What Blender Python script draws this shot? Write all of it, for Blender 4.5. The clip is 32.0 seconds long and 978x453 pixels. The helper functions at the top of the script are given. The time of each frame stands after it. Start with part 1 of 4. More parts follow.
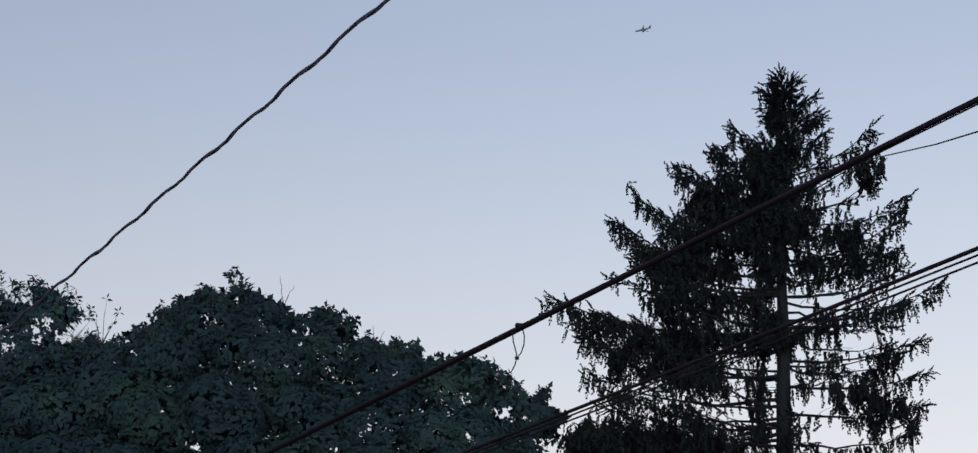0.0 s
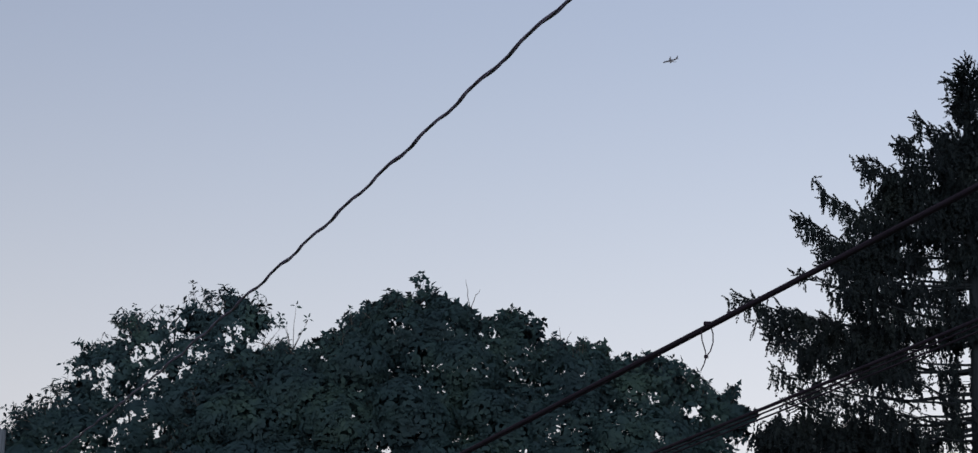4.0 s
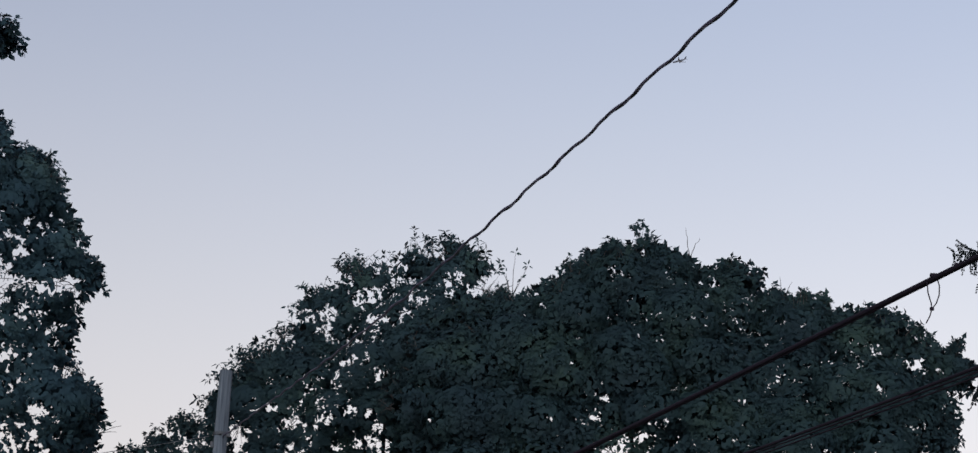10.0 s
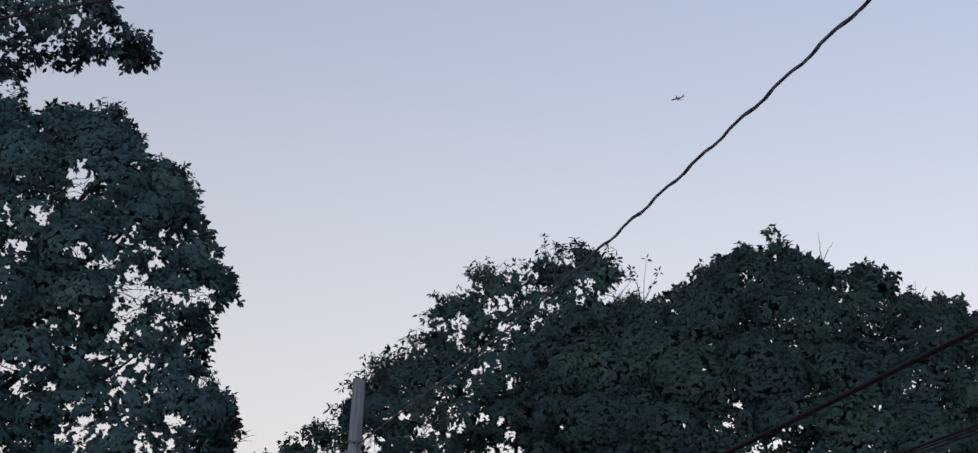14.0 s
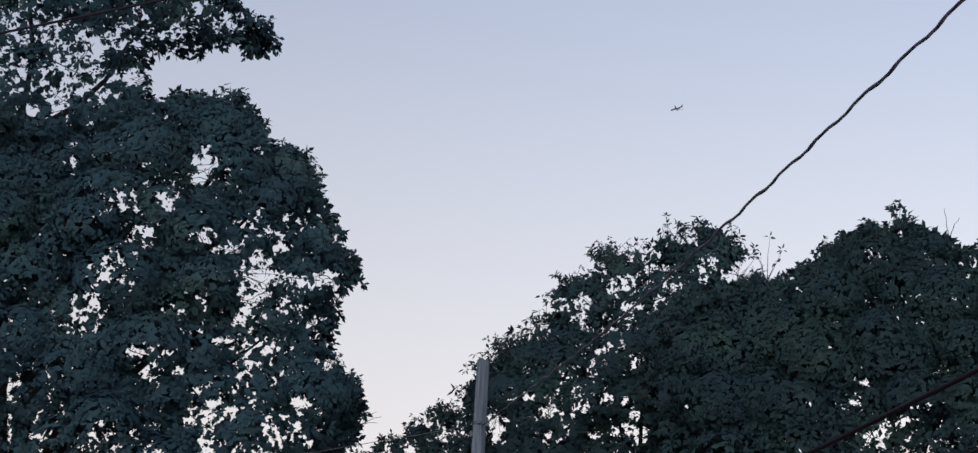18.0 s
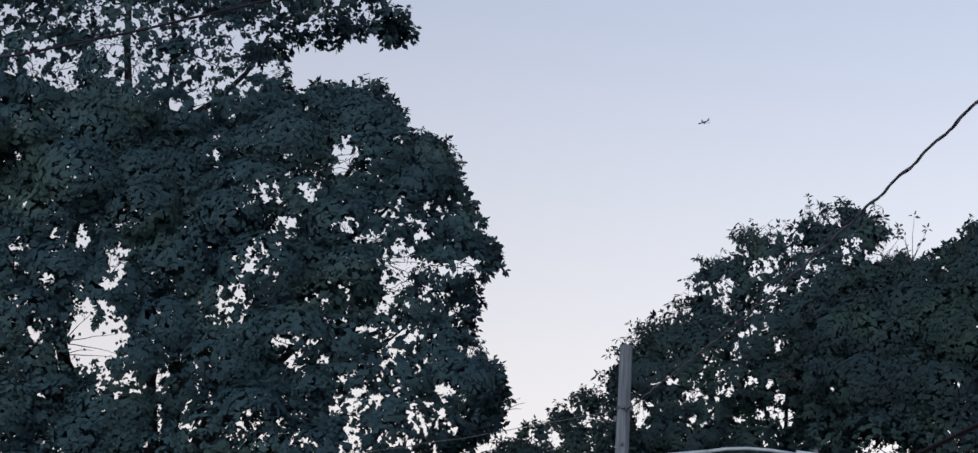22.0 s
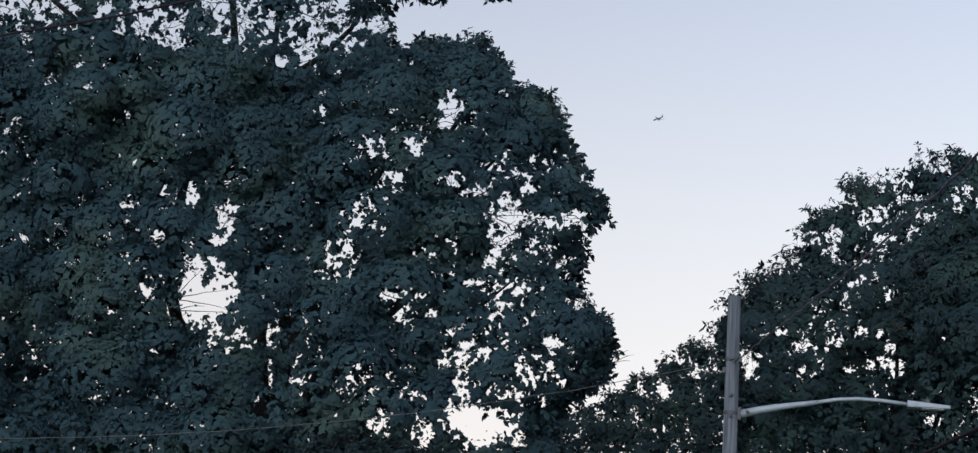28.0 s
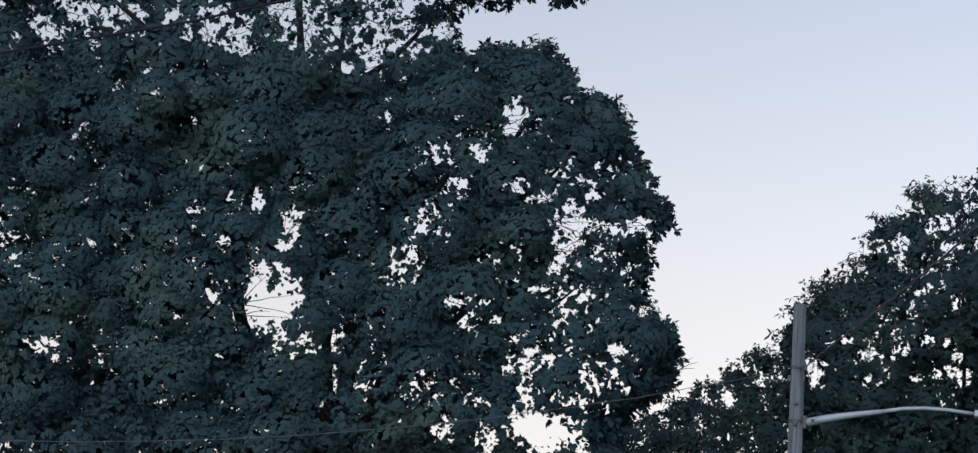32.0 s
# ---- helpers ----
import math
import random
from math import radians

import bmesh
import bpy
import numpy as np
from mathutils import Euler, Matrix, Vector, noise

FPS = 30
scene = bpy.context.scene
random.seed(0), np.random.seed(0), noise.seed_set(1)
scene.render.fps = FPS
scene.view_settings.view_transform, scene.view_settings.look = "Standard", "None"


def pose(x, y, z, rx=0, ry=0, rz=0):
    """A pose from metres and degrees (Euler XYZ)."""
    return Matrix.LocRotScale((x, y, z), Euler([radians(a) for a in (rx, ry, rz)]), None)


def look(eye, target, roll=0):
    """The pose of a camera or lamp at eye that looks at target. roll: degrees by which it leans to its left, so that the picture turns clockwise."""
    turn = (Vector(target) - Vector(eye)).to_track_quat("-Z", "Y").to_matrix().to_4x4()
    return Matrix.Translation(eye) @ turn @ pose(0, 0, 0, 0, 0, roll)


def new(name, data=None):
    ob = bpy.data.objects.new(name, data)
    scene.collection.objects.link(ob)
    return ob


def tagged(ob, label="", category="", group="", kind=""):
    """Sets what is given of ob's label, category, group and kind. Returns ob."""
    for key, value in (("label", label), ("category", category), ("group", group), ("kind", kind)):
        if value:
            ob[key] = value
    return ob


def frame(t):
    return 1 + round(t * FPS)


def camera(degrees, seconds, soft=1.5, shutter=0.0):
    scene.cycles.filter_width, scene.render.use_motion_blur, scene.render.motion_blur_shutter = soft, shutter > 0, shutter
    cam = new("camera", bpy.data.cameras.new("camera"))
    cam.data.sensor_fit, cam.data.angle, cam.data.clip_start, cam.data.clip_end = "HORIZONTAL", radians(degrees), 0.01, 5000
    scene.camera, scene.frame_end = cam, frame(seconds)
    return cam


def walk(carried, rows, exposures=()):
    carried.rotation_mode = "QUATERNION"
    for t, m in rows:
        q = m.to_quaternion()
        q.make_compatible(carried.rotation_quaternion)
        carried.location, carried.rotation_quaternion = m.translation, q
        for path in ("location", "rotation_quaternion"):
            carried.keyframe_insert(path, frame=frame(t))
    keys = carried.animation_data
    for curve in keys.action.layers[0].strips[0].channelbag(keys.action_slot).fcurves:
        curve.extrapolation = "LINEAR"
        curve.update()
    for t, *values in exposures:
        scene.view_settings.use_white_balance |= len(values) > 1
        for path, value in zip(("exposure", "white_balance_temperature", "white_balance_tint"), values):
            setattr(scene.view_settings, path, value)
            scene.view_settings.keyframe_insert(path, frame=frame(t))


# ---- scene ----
cam = camera(27.0, 32.0, 1.35)
EYE = 1.6
# seconds, x, y, then the three turns of the camera
ROWS = [
    (0.0, 0.038, -0.005, 108.085, -0.228, -14.754),
    (0.5, 0.037, -0.005, 108.241, -0.246, -14.168),
    (1.0, 0.035, -0.004, 108.372, -0.253, -13.490),
    (1.5, 0.033, -0.004, 108.448, -0.216, -12.718),
    (2.0, 0.031, -0.003, 108.439, -0.186, -11.967),
    (2.5, 0.029, -0.003, 108.373, -0.170, -11.271),
    (3.0, 0.027, -0.003, 108.289, -0.177, -10.615),
    (3.5, 0.026, -0.002, 108.179, -0.289, -10.008),
    (4.0, 0.024, -0.002, 108.079, -0.474, -9.417),
    (4.5, 0.022, -0.002, 108.004, -0.733, -8.832),
    (6.5, 0.018, -0.001, 107.450, -1.531, -7.194),
    (7.0, 0.017, -0.001, 107.248, -1.684, -6.855),
    (7.5, 0.015, -0.001, 107.052, -1.836, -6.413),
    (8.0, 0.014, -0.001, 106.895, -2.018, -5.930),
    (8.5, 0.012, -0.001, 106.749, -2.224, -5.410),
    (9.0, 0.011, -0.000, 106.613, -2.441, -4.865),
    (9.5, 0.009, -0.000, 106.498, -2.638, -4.288),
    (10.0, 0.008, -0.000, 106.445, -2.765, -3.684),
    (10.5, 0.006, -0.000, 106.402, -2.899, -3.142),
    (11.0, 0.005, -0.000, 106.396, -2.997, -2.671),
    (11.5, 0.004, -0.000, 106.399, -3.019, -2.246),
    (12.0, 0.002, -0.000, 106.433, -3.052, -1.843),
    (12.5, 0.001, -0.000, 106.487, -3.046, -1.395),
    (13.0, -0.000, 0.000, 106.524, -3.068, -0.910),
    (13.5, -0.001, -0.000, 106.521, -3.114, -0.439),
    (14.0, -0.002, -0.000, 106.462, -3.179, 0.000),
    (14.5, -0.004, -0.000, 106.367, -3.240, 0.410),
    (16.5, -0.007, -0.000, 105.754, -3.153, 1.870),
    (17.0, -0.008, -0.000, 105.700, -3.180, 2.348),
    (17.5, -0.010, -0.000, 105.705, -3.235, 2.917),
    (18.0, -0.012, -0.000, 105.717, -3.359, 3.502),
    (18.5, -0.013, -0.001, 105.688, -3.453, 4.109),
    (19.0, -0.015, -0.001, 105.598, -3.522, 4.697),
    (19.5, -0.016, -0.001, 105.481, -3.548, 5.262),
    (20.0, -0.018, -0.001, 105.269, -3.585, 5.971),
    (20.5, -0.020, -0.001, 105.104, -3.541, 6.551),
    (21.0, -0.021, -0.001, 104.996, -3.541, 7.012),
    (21.5, -0.022, -0.002, 104.974, -3.456, 7.341),
    (22.0, -0.022, -0.002, 105.074, -3.390, 7.578),
    (22.5, -0.023, -0.002, 105.024, -3.570, 7.888),
    (23.0, -0.024, -0.002, 104.765, -3.540, 8.273),
    (23.5, -0.025, -0.002, 104.382, -3.257, 8.592),
    (24.0, -0.025, -0.002, 104.155, -3.169, 8.877),
    (24.5, -0.026, -0.002, 104.151, -3.270, 9.145),
    (25.0, -0.027, -0.002, 104.125, -3.415, 9.356),
    (25.5, -0.027, -0.002, 104.083, -3.520, 9.560),
    (27.5, -0.029, -0.003, 103.631, -3.579, 10.418),
    (28.0, -0.030, -0.003, 103.564, -3.477, 10.637),
    (28.5, -0.030, -0.003, 103.528, -3.392, 10.842),
    (29.0, -0.031, -0.003, 103.519, -3.288, 11.052),
    (29.5, -0.031, -0.003, 103.545, -3.250, 11.336),
    (30.0, -0.033, -0.004, 103.584, -3.395, 11.717),
    (30.5, -0.033, -0.004, 103.673, -3.603, 12.022),
    (31.0, -0.034, -0.004, 103.705, -3.704, 12.224),
    (31.5, -0.034, -0.004, 103.693, -3.926, 12.317),
    (32.0, -0.035, -0.004, 103.635, -4.124, 12.346),
]
EXPOSURES = [(0.0, 1.37, 6380, 5), (4.0, 1.40, 6440, 6), (9.0, 1.48, 6500, 8), (13.0, 1.54, 6500, 7), (19.0, 1.67, 6500, 8), (23.0, 1.76, 6500, 7), (28.0, 1.82, 6500, 5), (32.0, 1.82, 6500, 5)]
walk(cam, [(t, pose(x, y, EYE, rx, ry, rz)) for t, x, y, rx, ry, rz in ROWS], EXPOSURES)

# ---- sky and light ----
# the sun has just gone down behind the viewer; haze pales the sky towards the horizon
SUN_EL, SUN_AZ = radians(5.0), radians(194.0)
world = bpy.data.worlds.new("dusk_sky")
scene.world = world
world.use_nodes = True
wn, wl = world.node_tree.nodes, world.node_tree.links
wn.clear()
sky = wn.new("ShaderNodeTexSky")
sky.sky_type, sky.sun_disc = "NISHITA", False
sky.sun_elevation, sky.sun_rotation = SUN_EL, SUN_AZ
sky.air_density, sky.dust_density, sky.ozone_density = 1.0, 2.0, 1.5
even = wn.new("ShaderNodeMix")
even.data_type, even.blend_type = "RGBA", "MIX"
even.inputs[0].default_value = 0.4
even.inputs[7].default_value = (2.82, 2.54, 3.36, 1)
way = wn.new("ShaderNodeTexCoord")
axes = wn.new("ShaderNodeSeparateXYZ")
low = wn.new("ShaderNodeMapRange")
low.interpolation_type = "SMOOTHSTEP"
for k, value in zip((1, 2, 3, 4), (0.46, 0.02, 0.0, 0.85)):
    low.inputs[k].default_value = value
haze = wn.new("ShaderNodeMix")
haze.data_type, haze.blend_type = "RGBA", "MIX"
haze.inputs[7].default_value = (4.02, 3.60, 3.58, 1)
back = wn.new("ShaderNodeBackground")
back.inputs["Strength"].default_value = 0.086
wout = wn.new("ShaderNodeOutputWorld")
wl.new(sky.outputs[0], even.inputs[6])
wl.new(way.outputs["Generated"], axes.inputs[0])
wl.new(axes.outputs[2], low.inputs[0])
wl.new(low.outputs[0], haze.inputs[0])
wl.new(even.outputs[2], haze.inputs[6])
glow = wn.new("ShaderNodeMapRange")
glow.interpolation_type = "SMOOTHSTEP"
for k, value in zip((1, 2, 3, 4), (-0.55, 0.70, 0.82, 1.18)):
    glow.inputs[k].default_value = value
side = wn.new("ShaderNodeVectorMath")
side.operation = "SCALE"
wl.new(axes.outputs[0], glow.inputs[0])
wl.new(haze.outputs[2], side.inputs[0])
wl.new(glow.outputs[0], side.inputs[3])
wl.new(side.outputs[0], back.inputs["Color"])
wl.new(back.outputs[0], wout.inputs[0])

sun = new("sun", bpy.data.lights.new("sun", "SUN"))
sun.data.energy, sun.data.angle, sun.data.color = 1.4, radians(70), (0.95, 0.97, 1.0)
sun.matrix_world = look((0, 0, 0), (-math.sin(SUN_AZ) * math.cos(SUN_EL), -math.cos(SUN_AZ) * math.cos(SUN_EL), -math.sin(SUN_EL)))


# ---- materials ----
def material(name):
    m = bpy.data.materials.new(name)
    m.use_nodes = True
    return m, m.node_tree.nodes, m.node_tree.links, m.node_tree.nodes["Principled BSDF"]


def ramp(nodes, stops):
    r = nodes.new("ShaderNodeValToRGB")
    e = r.color_ramp.elements
    e[0].position, e[0].color = stops[0][0], (*stops[0][1], 1)
    e[1].position, e[1].color = stops[-1][0], (*stops[-1][1], 1)
    for p, c in stops[1:-1]:
        k = e.new(p)
        k.color = (*c, 1)
    return r


def leaf_material(name, low, mid, high, through_light=0.55, gloss=0.3, mass=True):
    """Leaf blades: colour varies from leaf to leaf and over metres; some light passes through."""
    m, n, l, b = material(name)
    geo = n.new("ShaderNodeNewGeometry")
    tex = n.new("ShaderNodeTexCoord")
    big = n.new("ShaderNodeTexNoise")
    big.inputs["Scale"].default_value, big.inputs["Detail"].default_value = 0.7, 3
    l.new(tex.outputs["Object"], big.inputs["Vector"])
    mix = n.new("ShaderNodeMath")
    mix.operation = "MULTIPLY_ADD"
    l.new(geo.outputs["Random Per Island"], mix.inputs[0])
    mix.inputs[1].default_value = 0.10
    half = n.new("ShaderNodeMath")
    half.operation = "MULTIPLY"
    half.inputs[1].default_value = 0.9
    l.new(big.outputs["Fac"], half.inputs[0])
    l.new(half.outputs[0], mix.inputs[2])
    r = ramp(n, [(0.34, low), (0.52, mid), (0.70, high)])
    l.new(mix.outputs[0], r.inputs[0])
    l.new(r.outputs[0], b.inputs["Base Color"])
    b.inputs["Roughness"].default_value = 0.7
    b.inputs["Specular IOR Level"].default_value = gloss
    thin = n.new("ShaderNodeBsdfTranslucent")
    l.new(r.outputs[0], thin.inputs["Color"])
    if mass:
        # leaves shade with the rounded mass that they belong to
        lie = n.new("ShaderNodeAttribute")
        lie.attribute_name = "soft_normal"
        turn = n.new("ShaderNodeVectorTransform")
        turn.vector_type, turn.convert_from, turn.convert_to = "NORMAL", "OBJECT", "WORLD"
        l.new(lie.outputs["Vector"], turn.inputs[0])
        l.new(turn.outputs[0], b.inputs["Normal"])
        rest = n.new("ShaderNodeMix")
        rest.data_type = "VECTOR"
        rest.inputs[0].default_value = 0.55
        l.new(geo.outputs["Normal"], rest.inputs[4])
        l.new(turn.outputs[0], rest.inputs[5])
        l.new(rest.outputs[1], thin.inputs["Normal"])
    both = n.new("ShaderNodeMixShader")
    both.inputs[0].default_value = through_light
    l.new(b.outputs[0], both.inputs[1])
    l.new(thin.outputs[0], both.inputs[2])
    l.new(both.outputs[0], n["Material Output"].inputs["Surface"])
    return m


def rough_material(name, stops, scale, stretch=(1, 1, 1), rough=0.85, bump=0.4, metal=0.0, detail=6, gloss=0.5):
    """A grained surface: coarse and fine noise for colour, the fine one also for relief."""
    m, n, l, b = material(name)
    tex = n.new("ShaderNodeTexCoord")
    mp = n.new("ShaderNodeMapping")
    mp.inputs["Scale"].default_value = stretch
    l.new(tex.outputs["Object"], mp.inputs["Vector"])
    fine, broad = n.new("ShaderNodeTexNoise"), n.new("ShaderNodeTexNoise")
    fine.inputs["Scale"].default_value, fine.inputs["Detail"].default_value = scale, detail
    broad.inputs["Scale"].default_value, broad.inputs["Detail"].default_value = scale * 0.13, 3
    l.new(mp.outputs[0], fine.inputs["Vector"])
    l.new(mp.outputs[0], broad.inputs["Vector"])
    mix = n.new("ShaderNodeMix")
    mix.inputs[0].default_value = 0.45
    l.new(fine.outputs["Fac"], mix.inputs[2])
    l.new(broad.outputs["Fac"], mix.inputs[3])
    r = ramp(n, stops)
    l.new(mix.outputs[0], r.inputs[0])
    l.new(r.outputs[0], b.inputs["Base Color"])
    b.inputs["Roughness"].default_value, b.inputs["Metallic"].default_value = rough, metal
    b.inputs["Specular IOR Level"].default_value = gloss
    bp = n.new("ShaderNodeBump")
    bp.inputs["Strength"].default_value, bp.inputs["Distance"].default_value = bump, 0.02
    l.new(fine.outputs["Fac"], bp.inputs["Height"])
    l.new(bp.outputs[0], b.inputs["Normal"])
    return m


MAPLE = leaf_material("maple_leaf", (0.017, 0.034, 0.046), (0.022, 0.045, 0.054), (0.036, 0.066, 0.060), 0.45, 0.12)
LOOSE = leaf_material("ash_leaf", (0.023, 0.045, 0.060), (0.029, 0.057, 0.070), (0.043, 0.079, 0.074), 0.45, 0.12)
OAK = leaf_material("oak_leaf", (0.025, 0.053, 0.075), (0.033, 0.068, 0.088), (0.051, 0.088, 0.086), 0.45, 0.12)
FAR = leaf_material("far_leaf", (0.015, 0.030, 0.039), (0.020, 0.039, 0.046), (0.030, 0.055, 0.050), 0.45, 0.12)
# spruce needles and bark: silhouette darkness against the sky is put into their colour
NEEDLE = leaf_material("spruce_needle_silhouette", (0.006, 0.009, 0.012), (0.009, 0.013, 0.016), (0.013, 0.018, 0.019), 0.08, 0.04, False)
BARK = rough_material("bark", [(0.3, (0.012, 0.012, 0.013)), (0.5, (0.026, 0.025, 0.026)), (0.7, (0.048, 0.046, 0.047))], 14, (1, 1, 0.25), bump=0.9, gloss=0.2)
DARKBARK = rough_material("spruce_bark_silhouette", [(0.3, (0.004, 0.0055, 0.008)), (0.5, (0.007, 0.0095, 0.013)), (0.7, (0.012, 0.0155, 0.020))], 16, (1, 1, 0.3), bump=0.9, gloss=0.1)
TWIG = rough_material("twig_bark", [(0.3, (0.026, 0.025, 0.026)), (0.7, (0.066, 0.062, 0.063))], 30, gloss=0.2)
POLE = rough_material("weathered_pole_wood", [(0.36, (0.034, 0.043, 0.060)), (0.5, (0.084, 0.102, 0.130)), (0.64, (0.142, 0.168, 0.206))], 26, (1, 1, 0.04), 0.9, 0.6, gloss=0.2)
STEEL = rough_material("galvanised_steel", [(0.3, (0.15, 0.185, 0.235)), (0.7, (0.22, 0.265, 0.330))], 9, rough=0.6, bump=0.05, metal=0.2)
DARKSTEEL = rough_material("dull_iron", [(0.3, (0.020, 0.024, 0.034)), (0.7, (0.045, 0.052, 0.068))], 25, rough=0.7, bump=0.2, metal=0.1)
CABLE = rough_material("black_cable_sheath", [(0.3, (0.010, 0.008, 0.014)), (0.7, (0.017, 0.013, 0.022))], 40, rough=0.75, bump=0.15, gloss=0.06)
VIOLET = rough_material("weathered_service_sheath", [(0.3, (0.058, 0.050, 0.092)), (0.7, (0.090, 0.080, 0.135))], 40, rough=0.55, bump=0.15, gloss=0.3)
BRAID = rough_material("bare_aluminium_strand", [(0.3, (0.05, 0.056, 0.066)), (0.7, (0.10, 0.11, 0.125))], 60, rough=0.6, bump=0.1, metal=0.3)
LENS = rough_material("frosted_lens", [(0.3, (0.42, 0.47, 0.55)), (0.7, (0.52, 0.58, 0.66))], 20, rough=0.3, bump=0.02)
PAINT = rough_material("aircraft_paint", [(0.3, (0.018, 0.023, 0.038)), (0.7, (0.030, 0.036, 0.054))], 0.6, rough=0.4, bump=0.0)
GRASS = rough_material("mown_grass", [(0.3, (0.035, 0.05, 0.02)), (0.5, (0.055, 0.08, 0.03)), (0.7, (0.09, 0.10, 0.05))], 6, bump=1.0)


# ---- building helpers ----
def mesh_object(name, verts, faces, mats, parent=None, label="", index=None, smooth=False):
    me = bpy.data.meshes.new(name)
    me.from_pydata([tuple(v) for v in verts], [], faces)
    for m in mats:
        me.materials.append(m)
    if index is not None:
        me.polygons.foreach_set("material_index", index)
    if smooth:
        me.polygons.foreach_set("use_smooth", [True] * len(me.polygons))
    me.update()
    ob = new(name, me)
    ob.parent = parent
    if label:
        ob["label"] = label
    return ob


def part(name, bm, mat, parent, label="", smooth=False):
    me = bpy.data.meshes.new(name)
    bm.to_mesh(me)
    bm.free()
    me.materials.append(mat)
    if smooth:
        me.polygons.foreach_set("use_smooth", [True] * len(me.polygons))
    ob = new(name, me)
    ob.parent = parent
    if label:
        ob["label"] = label
    return ob


def thing(name, place, turn, label, category, group="", kind=""):
    ob = new(name)
    ob.empty_display_size = 0.2
    ob.matrix_world = pose(*place, 0, 0, turn)
    return tagged(ob, label, category, group, kind)


def tube(points, radii, sides=8, caps=True):
    """Vertices and faces of a tapering tube along points."""
    pts = [Vector(p) for p in points]
    verts, faces = [], []
    ref = Vector((0.13, 0.21, 0.97))
    d0 = (pts[-1] - pts[0]).normalized()
    if abs(d0.dot(ref)) > 0.9:
        ref = Vector((0.95, 0.2, 0.1))
    for i, p in enumerate(pts):
        d = (pts[min(i + 1, len(pts) - 1)] - pts[max(i - 1, 0)]).normalized()
        a = d.cross(ref).normalized()
        b = d.cross(a)
        for k in range(sides):
            q = 2 * math.pi * k / sides
            verts.append(p + float(radii[i]) * (math.cos(q) * a + math.sin(q) * b))
        if i:
            o = (i - 1) * sides
            for k in range(sides):
                faces.append((o + k, o + (k + 1) % sides, o + sides + (k + 1) % sides, o + sides + k))
    if caps:
        faces.append(tuple(range(sides - 1, -1, -1)))
        faces.append(tuple(range(len(verts) - sides, len(verts))))
    return verts, faces


def join(*pieces):
    verts, faces = [], []
    for v, f in pieces:
        o = len(verts)
        verts += list(v)
        faces += [tuple(i + o for i in face) for face in f]
    return verts, faces


def box_bm(size, centre=(0, 0, 0), bevel=0.0, turn=None):
    bm = bmesh.new()
    bmesh.ops.create_cube(bm, size=1)
    bmesh.ops.scale(bm, vec=size, verts=bm.verts)
    if bevel:
        bmesh.ops.bevel(bm, geom=bm.edges, offset=bevel, segments=2, profile=0.7, affect="EDGES")
    if turn is not None:
        bmesh.ops.transform(bm, matrix=turn, verts=bm.verts)
    bmesh.ops.translate(bm, vec=centre, verts=bm.verts)
    return bm


def bent(a, b, sag, count, jitter=0.0, rng=None):
    """Points from a to b, hanging by sag in the middle."""
    a, b = Vector(a), Vector(b)
    out = []
    for i in range(count):
        s = i / (count - 1)
        p = a.lerp(b, s)
        p.z -= 4 * sag * s * (1 - s)
        if jitter and 0 < i < count - 1:
            p += Vector(rng.uniform(-jitter, jitter, 3))
        out.append(p)
    return out


# ---- leaves ----
HALF_MAPLE = ((0.0, 0.0), (0.40, 0.26), (0.20, 0.58), (0.0, 1.0))
HALF_OAK = ((0.0, 0.0), (0.26, 0.40), (0.12, 0.68), (0.0, 1.0))
HALF_LANCE = ((0.0, 0.0), (0.19, 0.30), (0.14, 0.70), (0.0, 1.0))


def unit(v):
    return v / np.maximum(np.linalg.norm(v, axis=-1, keepdims=True), 1e-9)


def leaf_mesh(name, pos, along, face_up, size, half, mat, parent, simple=False, soft=None):
    """One mesh of folded leaves: pos, direction, normal (n x 3 each) and length (n).
    soft: the smooth normal of the leaf mass at each leaf."""
    n = len(pos)
    y = unit(along)
    x = unit(np.cross(y, face_up))
    z = np.cross(x, y)
    if simple:
        prof = [(0, 0, 0), (0.29, 0.5, 0.08), (0, 1, 0), (-0.29, 0.5, 0.08)]
        polys = [(0, 1, 2, 3)]
    else:
        right = [(a, b, 0.28 * a - 0.12 * b * b) for a, b in half]
        left = [(-a, b, c) for a, b, c in right[1:-1]]
        prof = right + left
        polys = [(0, 1, 2, 3), (0, 3, 5, 4)]
    prof = np.array(prof)
    v = (pos[:, None] + size[:, None, None] * (prof[None, :, 0:1] * x[:, None] + prof[None, :, 1:2] * y[:, None] + prof[None, :, 2:3] * z[:, None])).reshape(-1, 3)
    k = len(prof)
    side = len(polys[0])
    loops = (np.array(polys)[None] + (np.arange(n) * k)[:, None, None]).reshape(-1)
    me = bpy.data.meshes.new(name)
    me.vertices.add(len(v))
    me.vertices.foreach_set("co", v.astype(np.float32).reshape(-1))
    count = n * len(polys)
    me.loops.add(len(loops))
    me.loops.foreach_set("vertex_index", loops.astype(np.int32))
    me.polygons.add(count)
    me.polygons.foreach_set("loop_start", (np.arange(count) * side).astype(np.int32))
    me.materials.append(mat)
    me.update(calc_edges=True)
    if soft is not None:
        lie = me.attributes.new("soft_normal", "FLOAT_VECTOR", "POINT")
        lie.data.foreach_set("vector", np.repeat(unit(soft), k, axis=0).astype(np.float32).reshape(-1))
    ob = new(name, me)
    ob.parent = parent
    return ob


